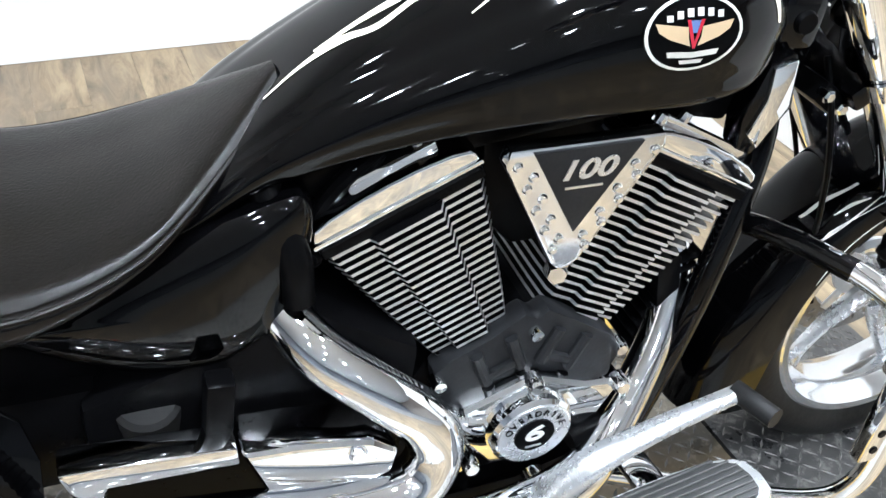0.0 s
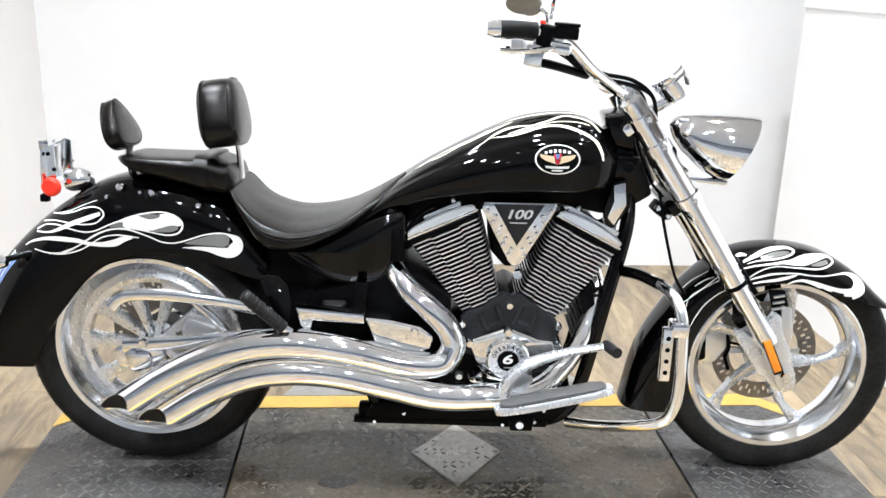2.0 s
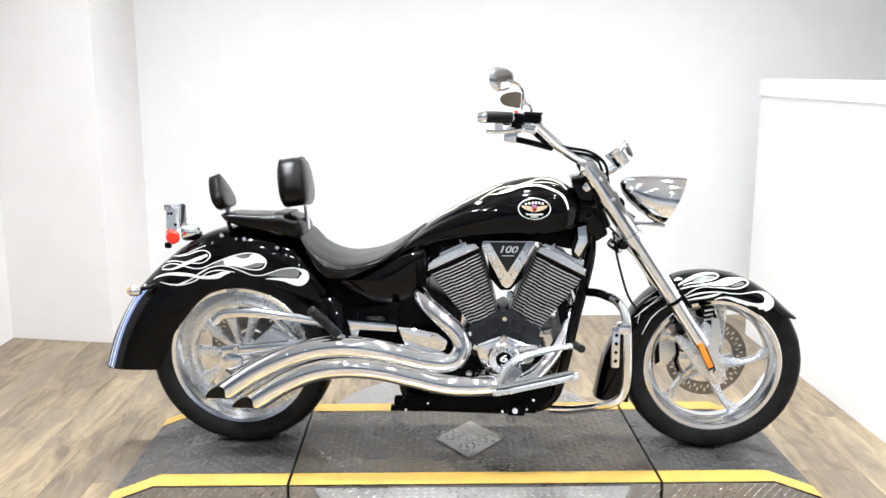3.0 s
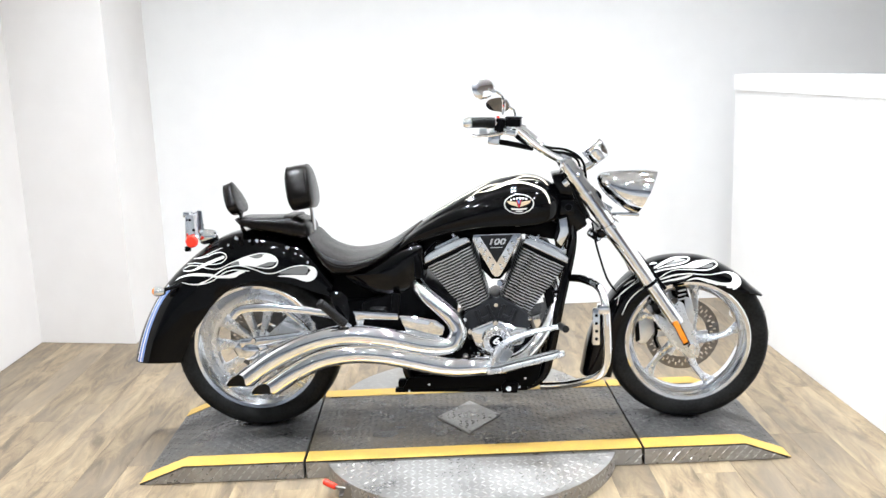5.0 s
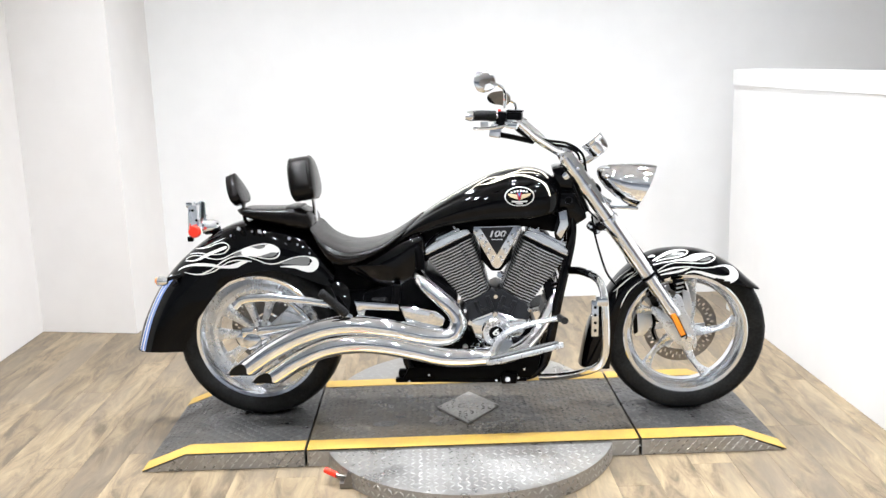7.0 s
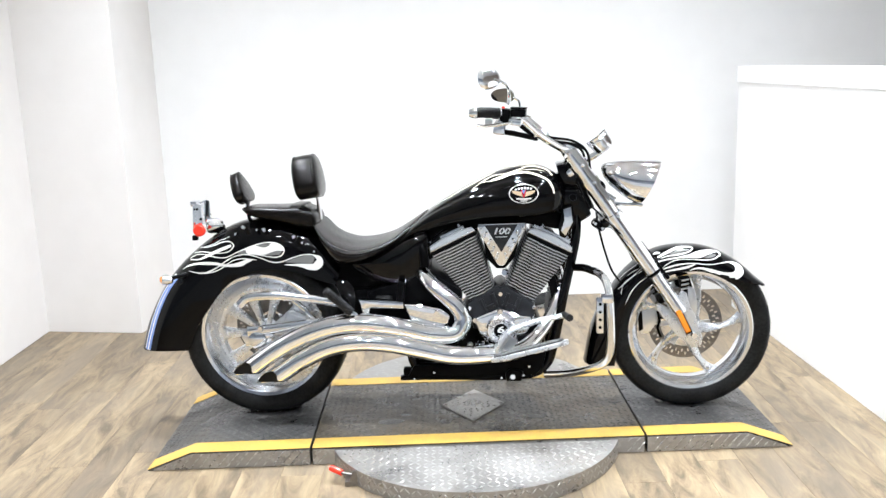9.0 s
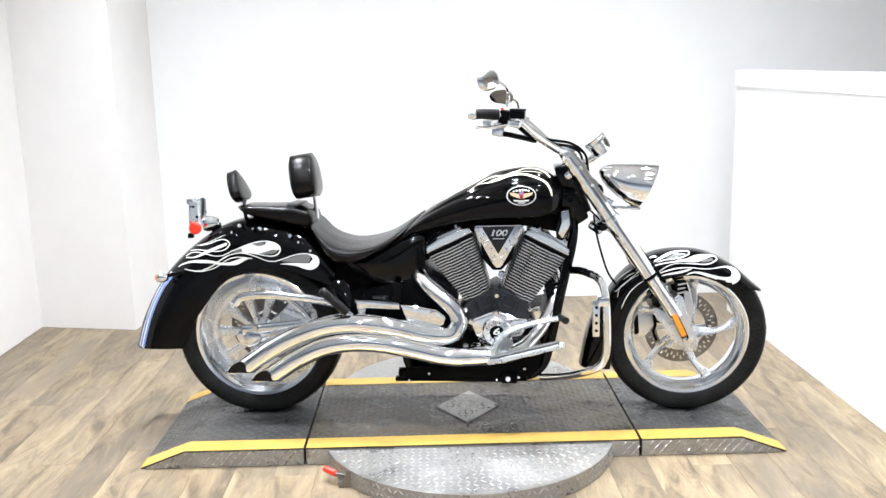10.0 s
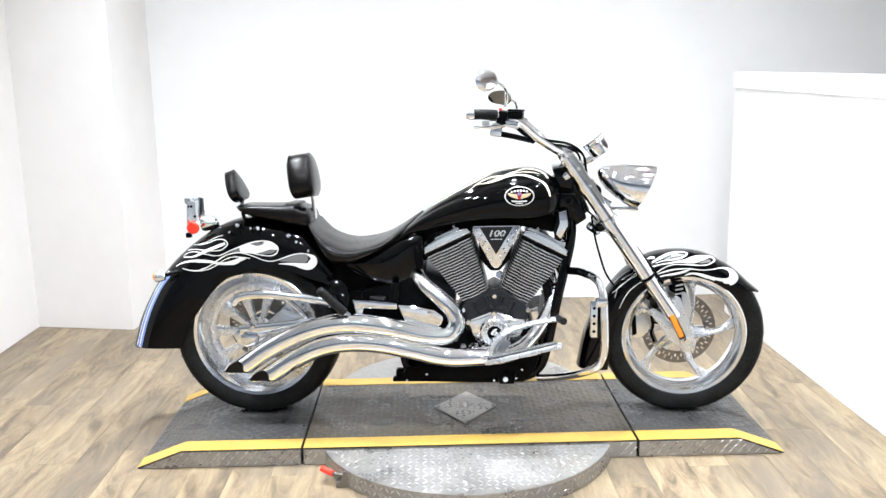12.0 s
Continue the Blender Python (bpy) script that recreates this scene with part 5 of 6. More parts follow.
# headlamp
def headlamp():
    c, ax = Vector((1.463, 0, 0.901)), Vector((0.99, 0, 0.07)).normalized()
    up = Vector((-ax.z, 0, ax.x))
    rings = []
    for u_top, w_top, u_low, w_low in ((1.371, 0.968, 1.371, 0.952), (1.374, 0.980, 1.380, 0.928), (1.394, 0.987, 1.402, 0.898), (1.440, 0.991, 1.436, 0.867), (1.500, 0.992, 1.470, 0.840), (1.56, 0.990, 1.500, 0.826), (1.598, 0.987, 1.519, 0.822)):
        hi, lo = Vector((u_top, 0, w_top)), Vector((u_low, 0, w_low))
        r = min(0.081, (hi - lo).length / 2)
        rings.append([(hi + lo) / 2 + (hi - lo) / 2 * math.sin(2 * math.pi * k / 40) + Vector((0, r * math.cos(2 * math.pi * k / 40), 0)) for k in range(40)])
    o = part("headlamp", skin(rings, caps=False), CHROME, bike, "chrome bullet headlamp with peaked rim", degrees=60)
    thicken(o, 0.003)
    lens = []
    for s, k0 in ((0.0, 1.0), (0.008, 0.8), (0.013, 0.5), (0.015, 0.12)):
        lens.append([c + ax * (0.065 + s + 0.036 * math.sin(2 * math.pi * k / 40) * k0) + Vector((0, 0.076 * k0 * math.cos(2 * math.pi * k / 40), 0)) + up * (0.076 * k0 * math.sin(2 * math.pi * k / 40)) for k in range(40)])
    part("lens", skin(lens), GLASS, o, "clear headlamp lens")
    part("reflector_bowl", lathe([(0.0, -0.03), (0.03, -0.026), (0.06, 0.005), (0.073, 0.045)], c, ax, 32), ALLOY, o)
    part("lamp_bracket", tube([(1.345, 0, 0.90), (1.375, 0, 0.865), (1.42, 0, 0.835)], 0.017, 12), CHROME, bike, "chrome headlamp bracket")
    part("lamp_foot", box((0.11, 0.05, 0.014), (1.475, 0, 0.822), (0, 4, 0), 0.005), CHROME, o)
    part("lamp_bolt", lathe([(0, 0.02), (0.009, 0.02), (0.012, 0.012), (0.012, 0)], (1.40, -0.05, 0.95), (-0.5, -0.6, 0.5), 12), CHROME, o)


headlamp()
part("wire_bundle", tube([(1.33, -0.03, 0.93), (1.37, -0.05, 0.90), (1.36, -0.04, 0.85), (1.39, -0.03, 0.83)], 0.012, 10), SATINBLACK, bike)

# handlebar, instruments
bar = new("handlebar")
bar.parent = bike
bar.matrix_basis = pose(0.005, 0, -0.004)
tagged(bar, "chrome swept-back handlebar with black grips")
for sgn in (-1, 1):
    f = 0.060 if sgn > 0 else 0.0
    drop = -0.045 if sgn > 0 else 0.0
    part("bar_tube", tube([(1.250, 0.0, 1.046), (1.240, sgn * 0.06, 1.047), (1.208, sgn * 0.12, 1.058 + drop * 0.3), (1.12 + f * 0.65, sgn * 0.21, 1.118 + drop * 0.6), (1.045 + f * 0.85, sgn * 0.275, 1.185 + drop * 0.9), (0.985 + f, sgn * 0.305, 1.207 + drop), (0.93 + f, sgn * 0.318, 1.212 + drop)], 0.0135, 14), CHROME, bar)
    riser = part("riser", tube([(1.256, sgn * 0.055, 0.99), (1.242, sgn * 0.055, 1.047)], 0.018, 16, 1), CHROME, bar)
    part("riser_clamp", box((0.044, 0.040, 0.036), (1.240, sgn * 0.062, 1.050), (0, 24, 0), 0.010), CHROME, riser, "chrome handlebar clamp")
    for w in (-0.013, 0.013):
        part("clamp_bolt", lathe([(0, 0.005), (0.0045, 0.005), (0.006, 0.002), (0.006, -0.004)], (1.240 + w, sgn * 0.082, 1.052 - w * 0.4), (0, sgn, 0), 10), SATINBLACK, riser)
    part("grip", tube([(0.975 + f, sgn * 0.308, 1.210 + drop), (0.925 + f, sgn * 0.318, 1.213 + drop), (0.893 + f, sgn * 0.322, 1.213 + drop)], 0.0185, 18, 3), RUBBER, bar, "black rubber grip")
    part("grip_end", tube([(*(0.893 + f, sgn * 0.322, 1.213 + drop), 0.020), (*(0.884 + f, sgn * 0.3235, 1.213 + drop), 0.020), (*(0.866 + f, sgn * 0.325, 1.213 + drop), 0.013)], 0.018, 16, 2), CHROME, bar, "chrome grip end")
    part("switch_box", box((0.036, 0.05, 0.048), (0.998 + f, sgn * 0.298, 1.200 + drop), (0, 12, sgn * 15), 0.009), SATINBLACK if sgn < 0 else CHROME, bar)
    part("perch", box((0.055, 0.04, 0.034), (1.018 + f, sgn * 0.288, 1.198 + drop), (0, 20, sgn * 20), 0.010), CHROME, bar)
    part("lever", tube([(1.02 + f, sgn * 0.31, 1.178 + drop, 0.011), (0.985 + f, sgn * 0.335, 1.172 + drop, 0.010), (0.93 + f, sgn * 0.35, 1.168 + drop, 0.007), (0.895 + f, sgn * 0.35, 1.17 + drop, 0.0085)], 0.008, 10, squash=(1, 0.7)), CHROME, bar, "chrome hand lever")
    part("switch", box((0.03, 0.03, 0.022), (0.935 + f, sgn * 0.30, 1.180 + drop), round=0.006), SATIN, bar)
part("fluid_reservoir", box((0.054, 0.05, 0.028), (1.042, -0.30, 1.208), (0, 3, -8), 0.006), SATINBLACK, bar, "black fluid reservoir")
part("reservoir_cap", box((0.057, 0.053, 0.006), (1.043, -0.30, 1.225), (0, 3, -8), 0.002), SATINBLACK, bar)
part("master_cylinder", box((0.085, 0.036, 0.026), (1.012, -0.305, 1.178), (0, 8, -14), 0.009), CHROME, bar, "chrome brake master cylinder")
part("switch_wire", tube([(0.985, -0.29, 1.142), (1.02, -0.27, 1.134), (1.06, -0.235, 1.122), (1.11, -0.19, 1.106)], 0.010, 8), SATINBLACK, bar)
part("switch_housing", box((0.044, 0.042, 0.050), (0.974, -0.300, 1.156), (0, 10, -10), 0.012), CHROME, bar, "chrome switch housing below the grip")
part("kill_switch", box((0.012, 0.012, 0.008), (0.988, -0.308, 1.229), round=0.003), REDPLASTIC, bar, "red stop switch")
for off in (0.0, 0.012):
    part("cable", tube([(1.02, -0.29, 1.185), (1.08, -0.225, 1.130 + off), (1.16, -0.12, 1.092 + off), (1.25, -0.05, 1.070 + off), (1.305, -0.04, 1.040), (1.32, -0.04, 0.97)], 0.0052, 8), SATINBLACK, bar, "black control cable")
part("cable", tube([(1.02, 0.29, 1.185), (1.10, 0.21, 1.12), (1.20, 0.08, 1.07), (1.29, 0.03, 1.04), (1.31, 0.03, 0.95)], 0.0052, 8), SATINBLACK, bar, "black control cable")


def mirror(at, turn, foot, tall=0.62, wide=1.25):
    o = part("mirror", lathe([(0.0, -0.012), (0.03, -0.012), (0.046, -0.007), (0.050, 0.0), (0.047, 0.004)], sides=32, axis=(1, 0, 0)), CHROME, bike, "chrome teardrop mirror", degrees=50)
    for v in o.data.vertices:
        v.co.z *= tall + 0.25 * (v.co.y > 0) * v.co.y / 0.05
        v.co.y *= wide
    o.matrix_basis = pose(*at, *turn)
    gl = part("glass", lathe([(0.0, 0.0042), (0.046, 0.0042), (0.046, 0.0035)], sides=32, axis=(1, 0, 0)), CHROME, o, "mirror glass")
    for v in gl.data.vertices:
        v.co.z *= tall + 0.25 * (v.co.y > 0) * v.co.y / 0.05
        v.co.y *= wide
    a = Vector(at)
    part("mirror_stem", tube([foot, (foot[0] + 0.004, foot[1], foot[2] + 0.035), tuple(a.lerp(Vector(foot), 0.35) + Vector((0.035, 0, 0.012))), tuple(a + Vector((0.012, 0, 0)))], 0.0055, 10), CHROME, bar, "chrome mirror stem")
    return o


mirror((0.945, -0.395, 1.328), (0, 6, 127), (1.005, -0.30, 1.235), 0.72, 0.95)
mirror((0.996, 0.245, 1.246), (0, 8, 240), (1.06, 0.270, 1.165), 0.58, 1.12)
gauge = part("speedometer", lathe([(0.0, -0.038), (0.027, -0.039), (0.038, -0.030), (0.042, -0.01), (0.044, 0.020), (0.0465, 0.026), (0.044, 0.032)], (1.365, 0, 1.066), (-0.62, 0, 0.78), 36), CHROME, bike, "chrome cup-shaped speedometer")
part("dial", lathe([(0, 0.0325), (0.042, 0.0325), (0.042, 0.028)], (1.365, 0, 1.066), (-0.62, 0, 0.78), 36), WHITEPAINT, gauge, "pale dial")
part("gauge_band", lathe([(0.043, 0.008), (0.0455, 0.010), (0.0455, 0.015), (0.0442, 0.017)], (1.365, 0, 1.066), (-0.62, 0, 0.78), 36, closed=True), CHROME, gauge)
part("gauge_bracket", tube([(1.30, 0, 0.99), (1.335, 0, 1.01), (1.372, 0, 1.032)], 0.014, 12), CHROME, gauge)

# tail: number plate bracket, reflectors, turn signals
tail = new("tail_bracket")
tail.parent = bike
tail.matrix_basis = pose(0.013, 0, 0)
tagged(tail, "chrome plate bracket with red reflector")
part("bracket_arm", tube([(-0.15, 0, 0.775), (-0.205, 0, 0.772), (-0.235, 0, 0.79), (-0.232, 0, 0.865)], 0.010, 10, squash=(2.2, 0.6)), SATIN, tail)
o = part("plate_frame", box((0.005, 0.15, 0.095), (0, 0, 0), round=0.002), CHROME, tail)
o.matrix_basis = pose(-0.246, 0, 0.822, 0, 4, 0)
for v in (-0.055, 0.055):
    part("bracket_side", prism([(-0.245, 0.765), (-0.225, 0.765), (-0.218, 0.80), (-0.218, 0.868), (-0.235, 0.874), (-0.245, 0.868)], v - 0.002, v + 0.002), CHROME, tail)
    for w in (0.812, 0.852):
        part("plate_bolt", lathe([(0, 0.006), (0.0045, 0.006), (0.006, 0)], (-0.222 - (w - 0.812) * 0.3, v, w), (0, -1 if v < 0 else 1, 0), 10), SATINBLACK, tail)
part("bracket_lamp", box((0.026, 0.05, 0.022), (-0.258, 0, 0.868), round=0.004), CHROME, tail)
part("round_reflector", lathe([(0, 0.010), (0.019, 0.009), (0.025, 0.004), (0.025, -0.004)], (-0.229, -0.068, 0.769), (-0.05, -1, 0), 28), REDPLASTIC, tail, "round red reflector")
part("reflector_foot", box((0.022, 0.02, 0.02), (-0.25, -0.06, 0.738), round=0.004), SATINBLACK, tail)
for sgn in (-1, 1):
    ts = part("turn_signal", lathe([(0, -0.03), (0.012, -0.027), (0.019, -0.012), (0.020, 0.010)], (-0.345, sgn * 0.135, 0.586), (-1, 0, 0.05), 20), CHROME, bike, "chrome bullet turn signal")
    part("signal_lens", lathe([(0.0, 0.024), (0.010, 0.021), (0.0185, 0.010)], (-0.345, sgn * 0.135, 0.586), (-1, 0, 0.05), 20), AMBER, ts, "amber lens")
    part("signal_stalk", tube([(-0.335, sgn * 0.135, 0.586), (-0.31, sgn * 0.13, 0.594), (-0.27, sgn * 0.10, 0.60)], 0.008, 10), SATINBLACK, ts)
part("tail_lamp", lathe([(0, -0.042), (0.018, -0.038), (0.029, -0.018), (0.032, 0.016), (0.028, 0.028), (0.0, 0.032)], (-0.172, 0, 0.775), (-1, 0, -0.05), 28), CHROME, bike, "chrome tail lamp housing")
for u, w in ((-0.02, 0.797), (0.06, 0.785), (0.175, 0.755)):
    part("guard_bolt", lathe([(0, 0.016), (0.006, 0.016), (0.009, 0.012), (0.0095, -0.02)], (u, -0.118, w - 0.012), (0, -1, 0.25), 14), CHROME, bike, "chrome mudguard bolt")
for u, w in ((-0.055, 0.775), (0.03, 0.79), (0.205, 0.735), (0.25, 0.70)):
    part("guard_stud", lathe([(0, 0.007), (0.004, 0.007), (0.006, 0.003), (0.006, -0.02)], (u, -0.122, w - 0.016), (0, -1, 0.25), 12), CHROME, bike)


# ---- painted flames, emblem and stripes ----
from mathutils.bvhtree import BVHTree


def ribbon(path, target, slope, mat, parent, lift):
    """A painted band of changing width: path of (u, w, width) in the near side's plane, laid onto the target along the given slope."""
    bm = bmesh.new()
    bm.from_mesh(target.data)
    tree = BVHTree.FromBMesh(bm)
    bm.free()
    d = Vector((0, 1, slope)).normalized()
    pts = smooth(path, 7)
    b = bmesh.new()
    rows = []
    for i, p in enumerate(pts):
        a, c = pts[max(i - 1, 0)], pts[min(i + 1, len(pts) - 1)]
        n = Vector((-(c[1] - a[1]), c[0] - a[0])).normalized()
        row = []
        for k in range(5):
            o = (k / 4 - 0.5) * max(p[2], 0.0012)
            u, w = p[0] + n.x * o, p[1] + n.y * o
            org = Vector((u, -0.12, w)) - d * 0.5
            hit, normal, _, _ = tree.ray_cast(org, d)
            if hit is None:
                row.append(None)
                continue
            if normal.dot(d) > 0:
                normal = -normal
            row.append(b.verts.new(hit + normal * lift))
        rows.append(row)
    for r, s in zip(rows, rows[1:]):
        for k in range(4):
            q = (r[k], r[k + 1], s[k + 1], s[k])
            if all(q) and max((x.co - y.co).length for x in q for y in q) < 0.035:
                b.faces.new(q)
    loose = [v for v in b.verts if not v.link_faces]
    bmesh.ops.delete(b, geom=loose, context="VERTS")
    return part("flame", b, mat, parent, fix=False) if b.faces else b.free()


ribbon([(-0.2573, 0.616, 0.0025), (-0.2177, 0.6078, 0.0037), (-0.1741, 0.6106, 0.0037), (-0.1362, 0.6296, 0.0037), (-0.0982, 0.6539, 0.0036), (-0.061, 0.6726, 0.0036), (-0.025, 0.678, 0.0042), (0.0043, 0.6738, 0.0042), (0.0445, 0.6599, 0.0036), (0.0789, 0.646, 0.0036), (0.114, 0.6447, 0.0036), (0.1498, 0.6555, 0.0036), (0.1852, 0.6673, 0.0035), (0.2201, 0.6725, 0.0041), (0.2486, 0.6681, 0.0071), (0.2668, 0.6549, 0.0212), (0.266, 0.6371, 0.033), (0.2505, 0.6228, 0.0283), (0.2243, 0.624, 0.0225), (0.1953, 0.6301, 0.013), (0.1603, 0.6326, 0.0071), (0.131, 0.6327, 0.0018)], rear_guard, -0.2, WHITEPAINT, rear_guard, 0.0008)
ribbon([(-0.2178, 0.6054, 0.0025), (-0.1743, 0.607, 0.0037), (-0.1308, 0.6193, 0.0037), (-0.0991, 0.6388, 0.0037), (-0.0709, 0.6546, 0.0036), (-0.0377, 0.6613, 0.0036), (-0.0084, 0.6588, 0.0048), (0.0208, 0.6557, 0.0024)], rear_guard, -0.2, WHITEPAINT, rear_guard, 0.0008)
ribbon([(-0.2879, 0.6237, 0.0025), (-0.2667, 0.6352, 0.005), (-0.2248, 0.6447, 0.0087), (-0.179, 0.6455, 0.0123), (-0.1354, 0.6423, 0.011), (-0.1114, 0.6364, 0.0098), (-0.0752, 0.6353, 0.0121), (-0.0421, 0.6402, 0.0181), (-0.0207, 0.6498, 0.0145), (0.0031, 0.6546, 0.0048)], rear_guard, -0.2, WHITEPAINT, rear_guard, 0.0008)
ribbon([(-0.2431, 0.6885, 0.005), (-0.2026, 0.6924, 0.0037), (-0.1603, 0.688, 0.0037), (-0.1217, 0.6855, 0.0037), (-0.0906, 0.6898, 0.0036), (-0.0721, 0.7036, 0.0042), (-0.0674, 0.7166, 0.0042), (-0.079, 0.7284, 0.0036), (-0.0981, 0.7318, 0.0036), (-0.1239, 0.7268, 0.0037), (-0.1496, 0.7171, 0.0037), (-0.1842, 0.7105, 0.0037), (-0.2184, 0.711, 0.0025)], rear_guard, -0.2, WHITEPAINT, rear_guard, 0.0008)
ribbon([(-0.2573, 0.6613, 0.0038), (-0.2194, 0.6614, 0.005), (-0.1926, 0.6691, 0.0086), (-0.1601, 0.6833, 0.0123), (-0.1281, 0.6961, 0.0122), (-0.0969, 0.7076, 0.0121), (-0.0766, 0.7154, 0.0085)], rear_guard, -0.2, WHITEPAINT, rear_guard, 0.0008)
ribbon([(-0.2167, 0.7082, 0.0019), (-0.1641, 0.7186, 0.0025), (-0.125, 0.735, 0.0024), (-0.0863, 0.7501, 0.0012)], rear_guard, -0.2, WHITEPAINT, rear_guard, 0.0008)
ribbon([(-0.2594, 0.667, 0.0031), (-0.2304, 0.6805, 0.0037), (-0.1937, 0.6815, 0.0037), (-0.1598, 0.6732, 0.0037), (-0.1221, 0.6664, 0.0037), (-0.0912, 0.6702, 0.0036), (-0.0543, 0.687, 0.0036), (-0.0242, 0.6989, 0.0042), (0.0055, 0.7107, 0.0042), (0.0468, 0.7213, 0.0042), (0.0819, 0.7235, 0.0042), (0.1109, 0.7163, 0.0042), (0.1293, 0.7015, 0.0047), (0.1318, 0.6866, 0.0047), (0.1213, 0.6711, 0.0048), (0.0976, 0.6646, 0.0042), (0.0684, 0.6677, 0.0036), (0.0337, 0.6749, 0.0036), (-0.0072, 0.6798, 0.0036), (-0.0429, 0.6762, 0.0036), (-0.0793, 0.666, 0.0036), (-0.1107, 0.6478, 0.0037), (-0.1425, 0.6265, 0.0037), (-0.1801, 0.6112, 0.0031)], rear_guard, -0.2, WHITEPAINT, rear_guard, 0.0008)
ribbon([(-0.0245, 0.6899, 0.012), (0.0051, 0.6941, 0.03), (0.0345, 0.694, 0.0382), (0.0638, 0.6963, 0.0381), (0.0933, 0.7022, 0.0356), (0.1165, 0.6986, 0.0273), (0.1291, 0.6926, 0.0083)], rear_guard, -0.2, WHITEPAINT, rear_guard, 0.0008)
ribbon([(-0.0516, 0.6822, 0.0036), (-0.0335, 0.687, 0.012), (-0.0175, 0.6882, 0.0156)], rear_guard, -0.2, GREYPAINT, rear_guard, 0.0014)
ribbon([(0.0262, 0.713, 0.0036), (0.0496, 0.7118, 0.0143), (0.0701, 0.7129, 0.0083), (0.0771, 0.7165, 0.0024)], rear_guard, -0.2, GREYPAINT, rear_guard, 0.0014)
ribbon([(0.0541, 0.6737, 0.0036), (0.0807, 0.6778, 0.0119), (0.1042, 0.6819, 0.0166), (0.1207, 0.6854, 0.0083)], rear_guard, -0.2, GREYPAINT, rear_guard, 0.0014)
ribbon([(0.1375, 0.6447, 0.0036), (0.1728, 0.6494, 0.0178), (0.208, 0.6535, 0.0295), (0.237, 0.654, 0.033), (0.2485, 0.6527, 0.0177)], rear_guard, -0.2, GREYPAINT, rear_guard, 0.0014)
ribbon([(1.5956, 0.5814, 0.0037), (1.6238, 0.5905, 0.0061), (1.6521, 0.5983, 0.0061), (1.6806, 0.6018, 0.0049), (1.7207, 0.6024, 0.0043), (1.7553, 0.5981, 0.0037), (1.79, 0.5974, 0.0037), (1.8256, 0.6023, 0.0044), (1.8513, 0.6046, 0.0063), (1.8736, 0.5975, 0.0139), (1.8871, 0.584, 0.0291), (1.8893, 0.5668, 0.0367), (1.8773, 0.5528, 0.0328), (1.8557, 0.5504, 0.0277), (1.8267, 0.5558, 0.0213), (1.7973, 0.5661, 0.0163), (1.768, 0.577, 0.0112), (1.7389, 0.5837, 0.0074), (1.7162, 0.5807, 0.005), (1.7005, 0.5741, 0.0019)], front_guard, -0.2, WHITEPAINT, front_guard, 0.0008)
ribbon([(1.5962, 0.5693, 0.0031), (1.6303, 0.5772, 0.0061), (1.6701, 0.5838, 0.0086), (1.6984, 0.591, 0.0086), (1.7208, 0.5988, 0.0037)], front_guard, -0.2, WHITEPAINT, front_guard, 0.0008)
ribbon([(1.5953, 0.5875, 0.0024), (1.6177, 0.6036, 0.0037), (1.6404, 0.6144, 0.0037), (1.6689, 0.6203, 0.0037), (1.6975, 0.6191, 0.0037), (1.732, 0.6172, 0.0049), (1.7667, 0.6153, 0.005), (1.7906, 0.6185, 0.005), (1.8107, 0.6273, 0.005), (1.8216, 0.6369, 0.0063), (1.8145, 0.6474, 0.0076)], front_guard, -0.2, WHITEPAINT, front_guard, 0.0008)
ribbon([(1.5783, 0.6111, 0.0037), (1.6122, 0.6202, 0.0049), (1.652, 0.6261, 0.0061), (1.6808, 0.6308, 0.0086), (1.7038, 0.6319, 0.0148), (1.7333, 0.637, 0.0272), (1.7646, 0.6441, 0.0212), (1.7998, 0.6486, 0.0088), (1.817, 0.6456, 0.0051)], front_guard, -0.2, WHITEPAINT, front_guard, 0.0008)
ribbon([(1.5799, 0.6285, 0.0049), (1.6096, 0.6443, 0.0098), (1.6412, 0.659, 0.0099), (1.6725, 0.6662, 0.0087), (1.7023, 0.6678, 0.0062), (1.7157, 0.6623, 0.0062), (1.7059, 0.6519, 0.005), (1.6821, 0.6435, 0.0049), (1.653, 0.6377, 0.0049), (1.6188, 0.6336, 0.0037), (1.5902, 0.6247, 0.0024)], front_guard, -0.2, WHITEPAINT, front_guard, 0.0008)
ribbon([(1.5653, 0.6418, 0.0031), (1.5801, 0.6468, 0.0086), (1.5915, 0.6461, 0.0049)], front_guard, -0.2, WHITEPAINT, front_guard, 0.0008)
ribbon([(1.4367, 0.5418, 0.0010), (1.4633, 0.5705, 0.0020), (1.5003, 0.5992, 0.0015)], front_guard, -0.2, WHITEPAINT, front_guard, 0.0008)
ribbon([(1.4392, 0.4862, 0.0015), (1.4483, 0.5221, 0.0020), (1.4728, 0.5469, 0.0020), (1.5221, 0.578, 0.0010)], front_guard, -0.2, WHITEPAINT, front_guard, 0.0008)
ribbon([(1.4546, 0.4437, 0.0010), (1.4705, 0.4807, 0.0031), (1.4894, 0.5114, 0.0031), (1.5227, 0.542, 0.0026), (1.5564, 0.5602, 0.0010)], front_guard, -0.2, WHITEPAINT, front_guard, 0.0008)
ribbon([(1.43, 0.5059, 0.0015), (1.4618, 0.5347, 0.0026), (1.4948, 0.5654, 0.0020), (1.5257, 0.5926, 0.0010)], front_guard, -0.2, WHITEPAINT, front_guard, 0.0008)
ribbon([(1.4642, 0.5564, 0.0010), (1.4856, 0.5734, 0.0031), (1.5068, 0.5844, 0.0015)], front_guard, -0.2, WHITEPAINT, front_guard, 0.0008)
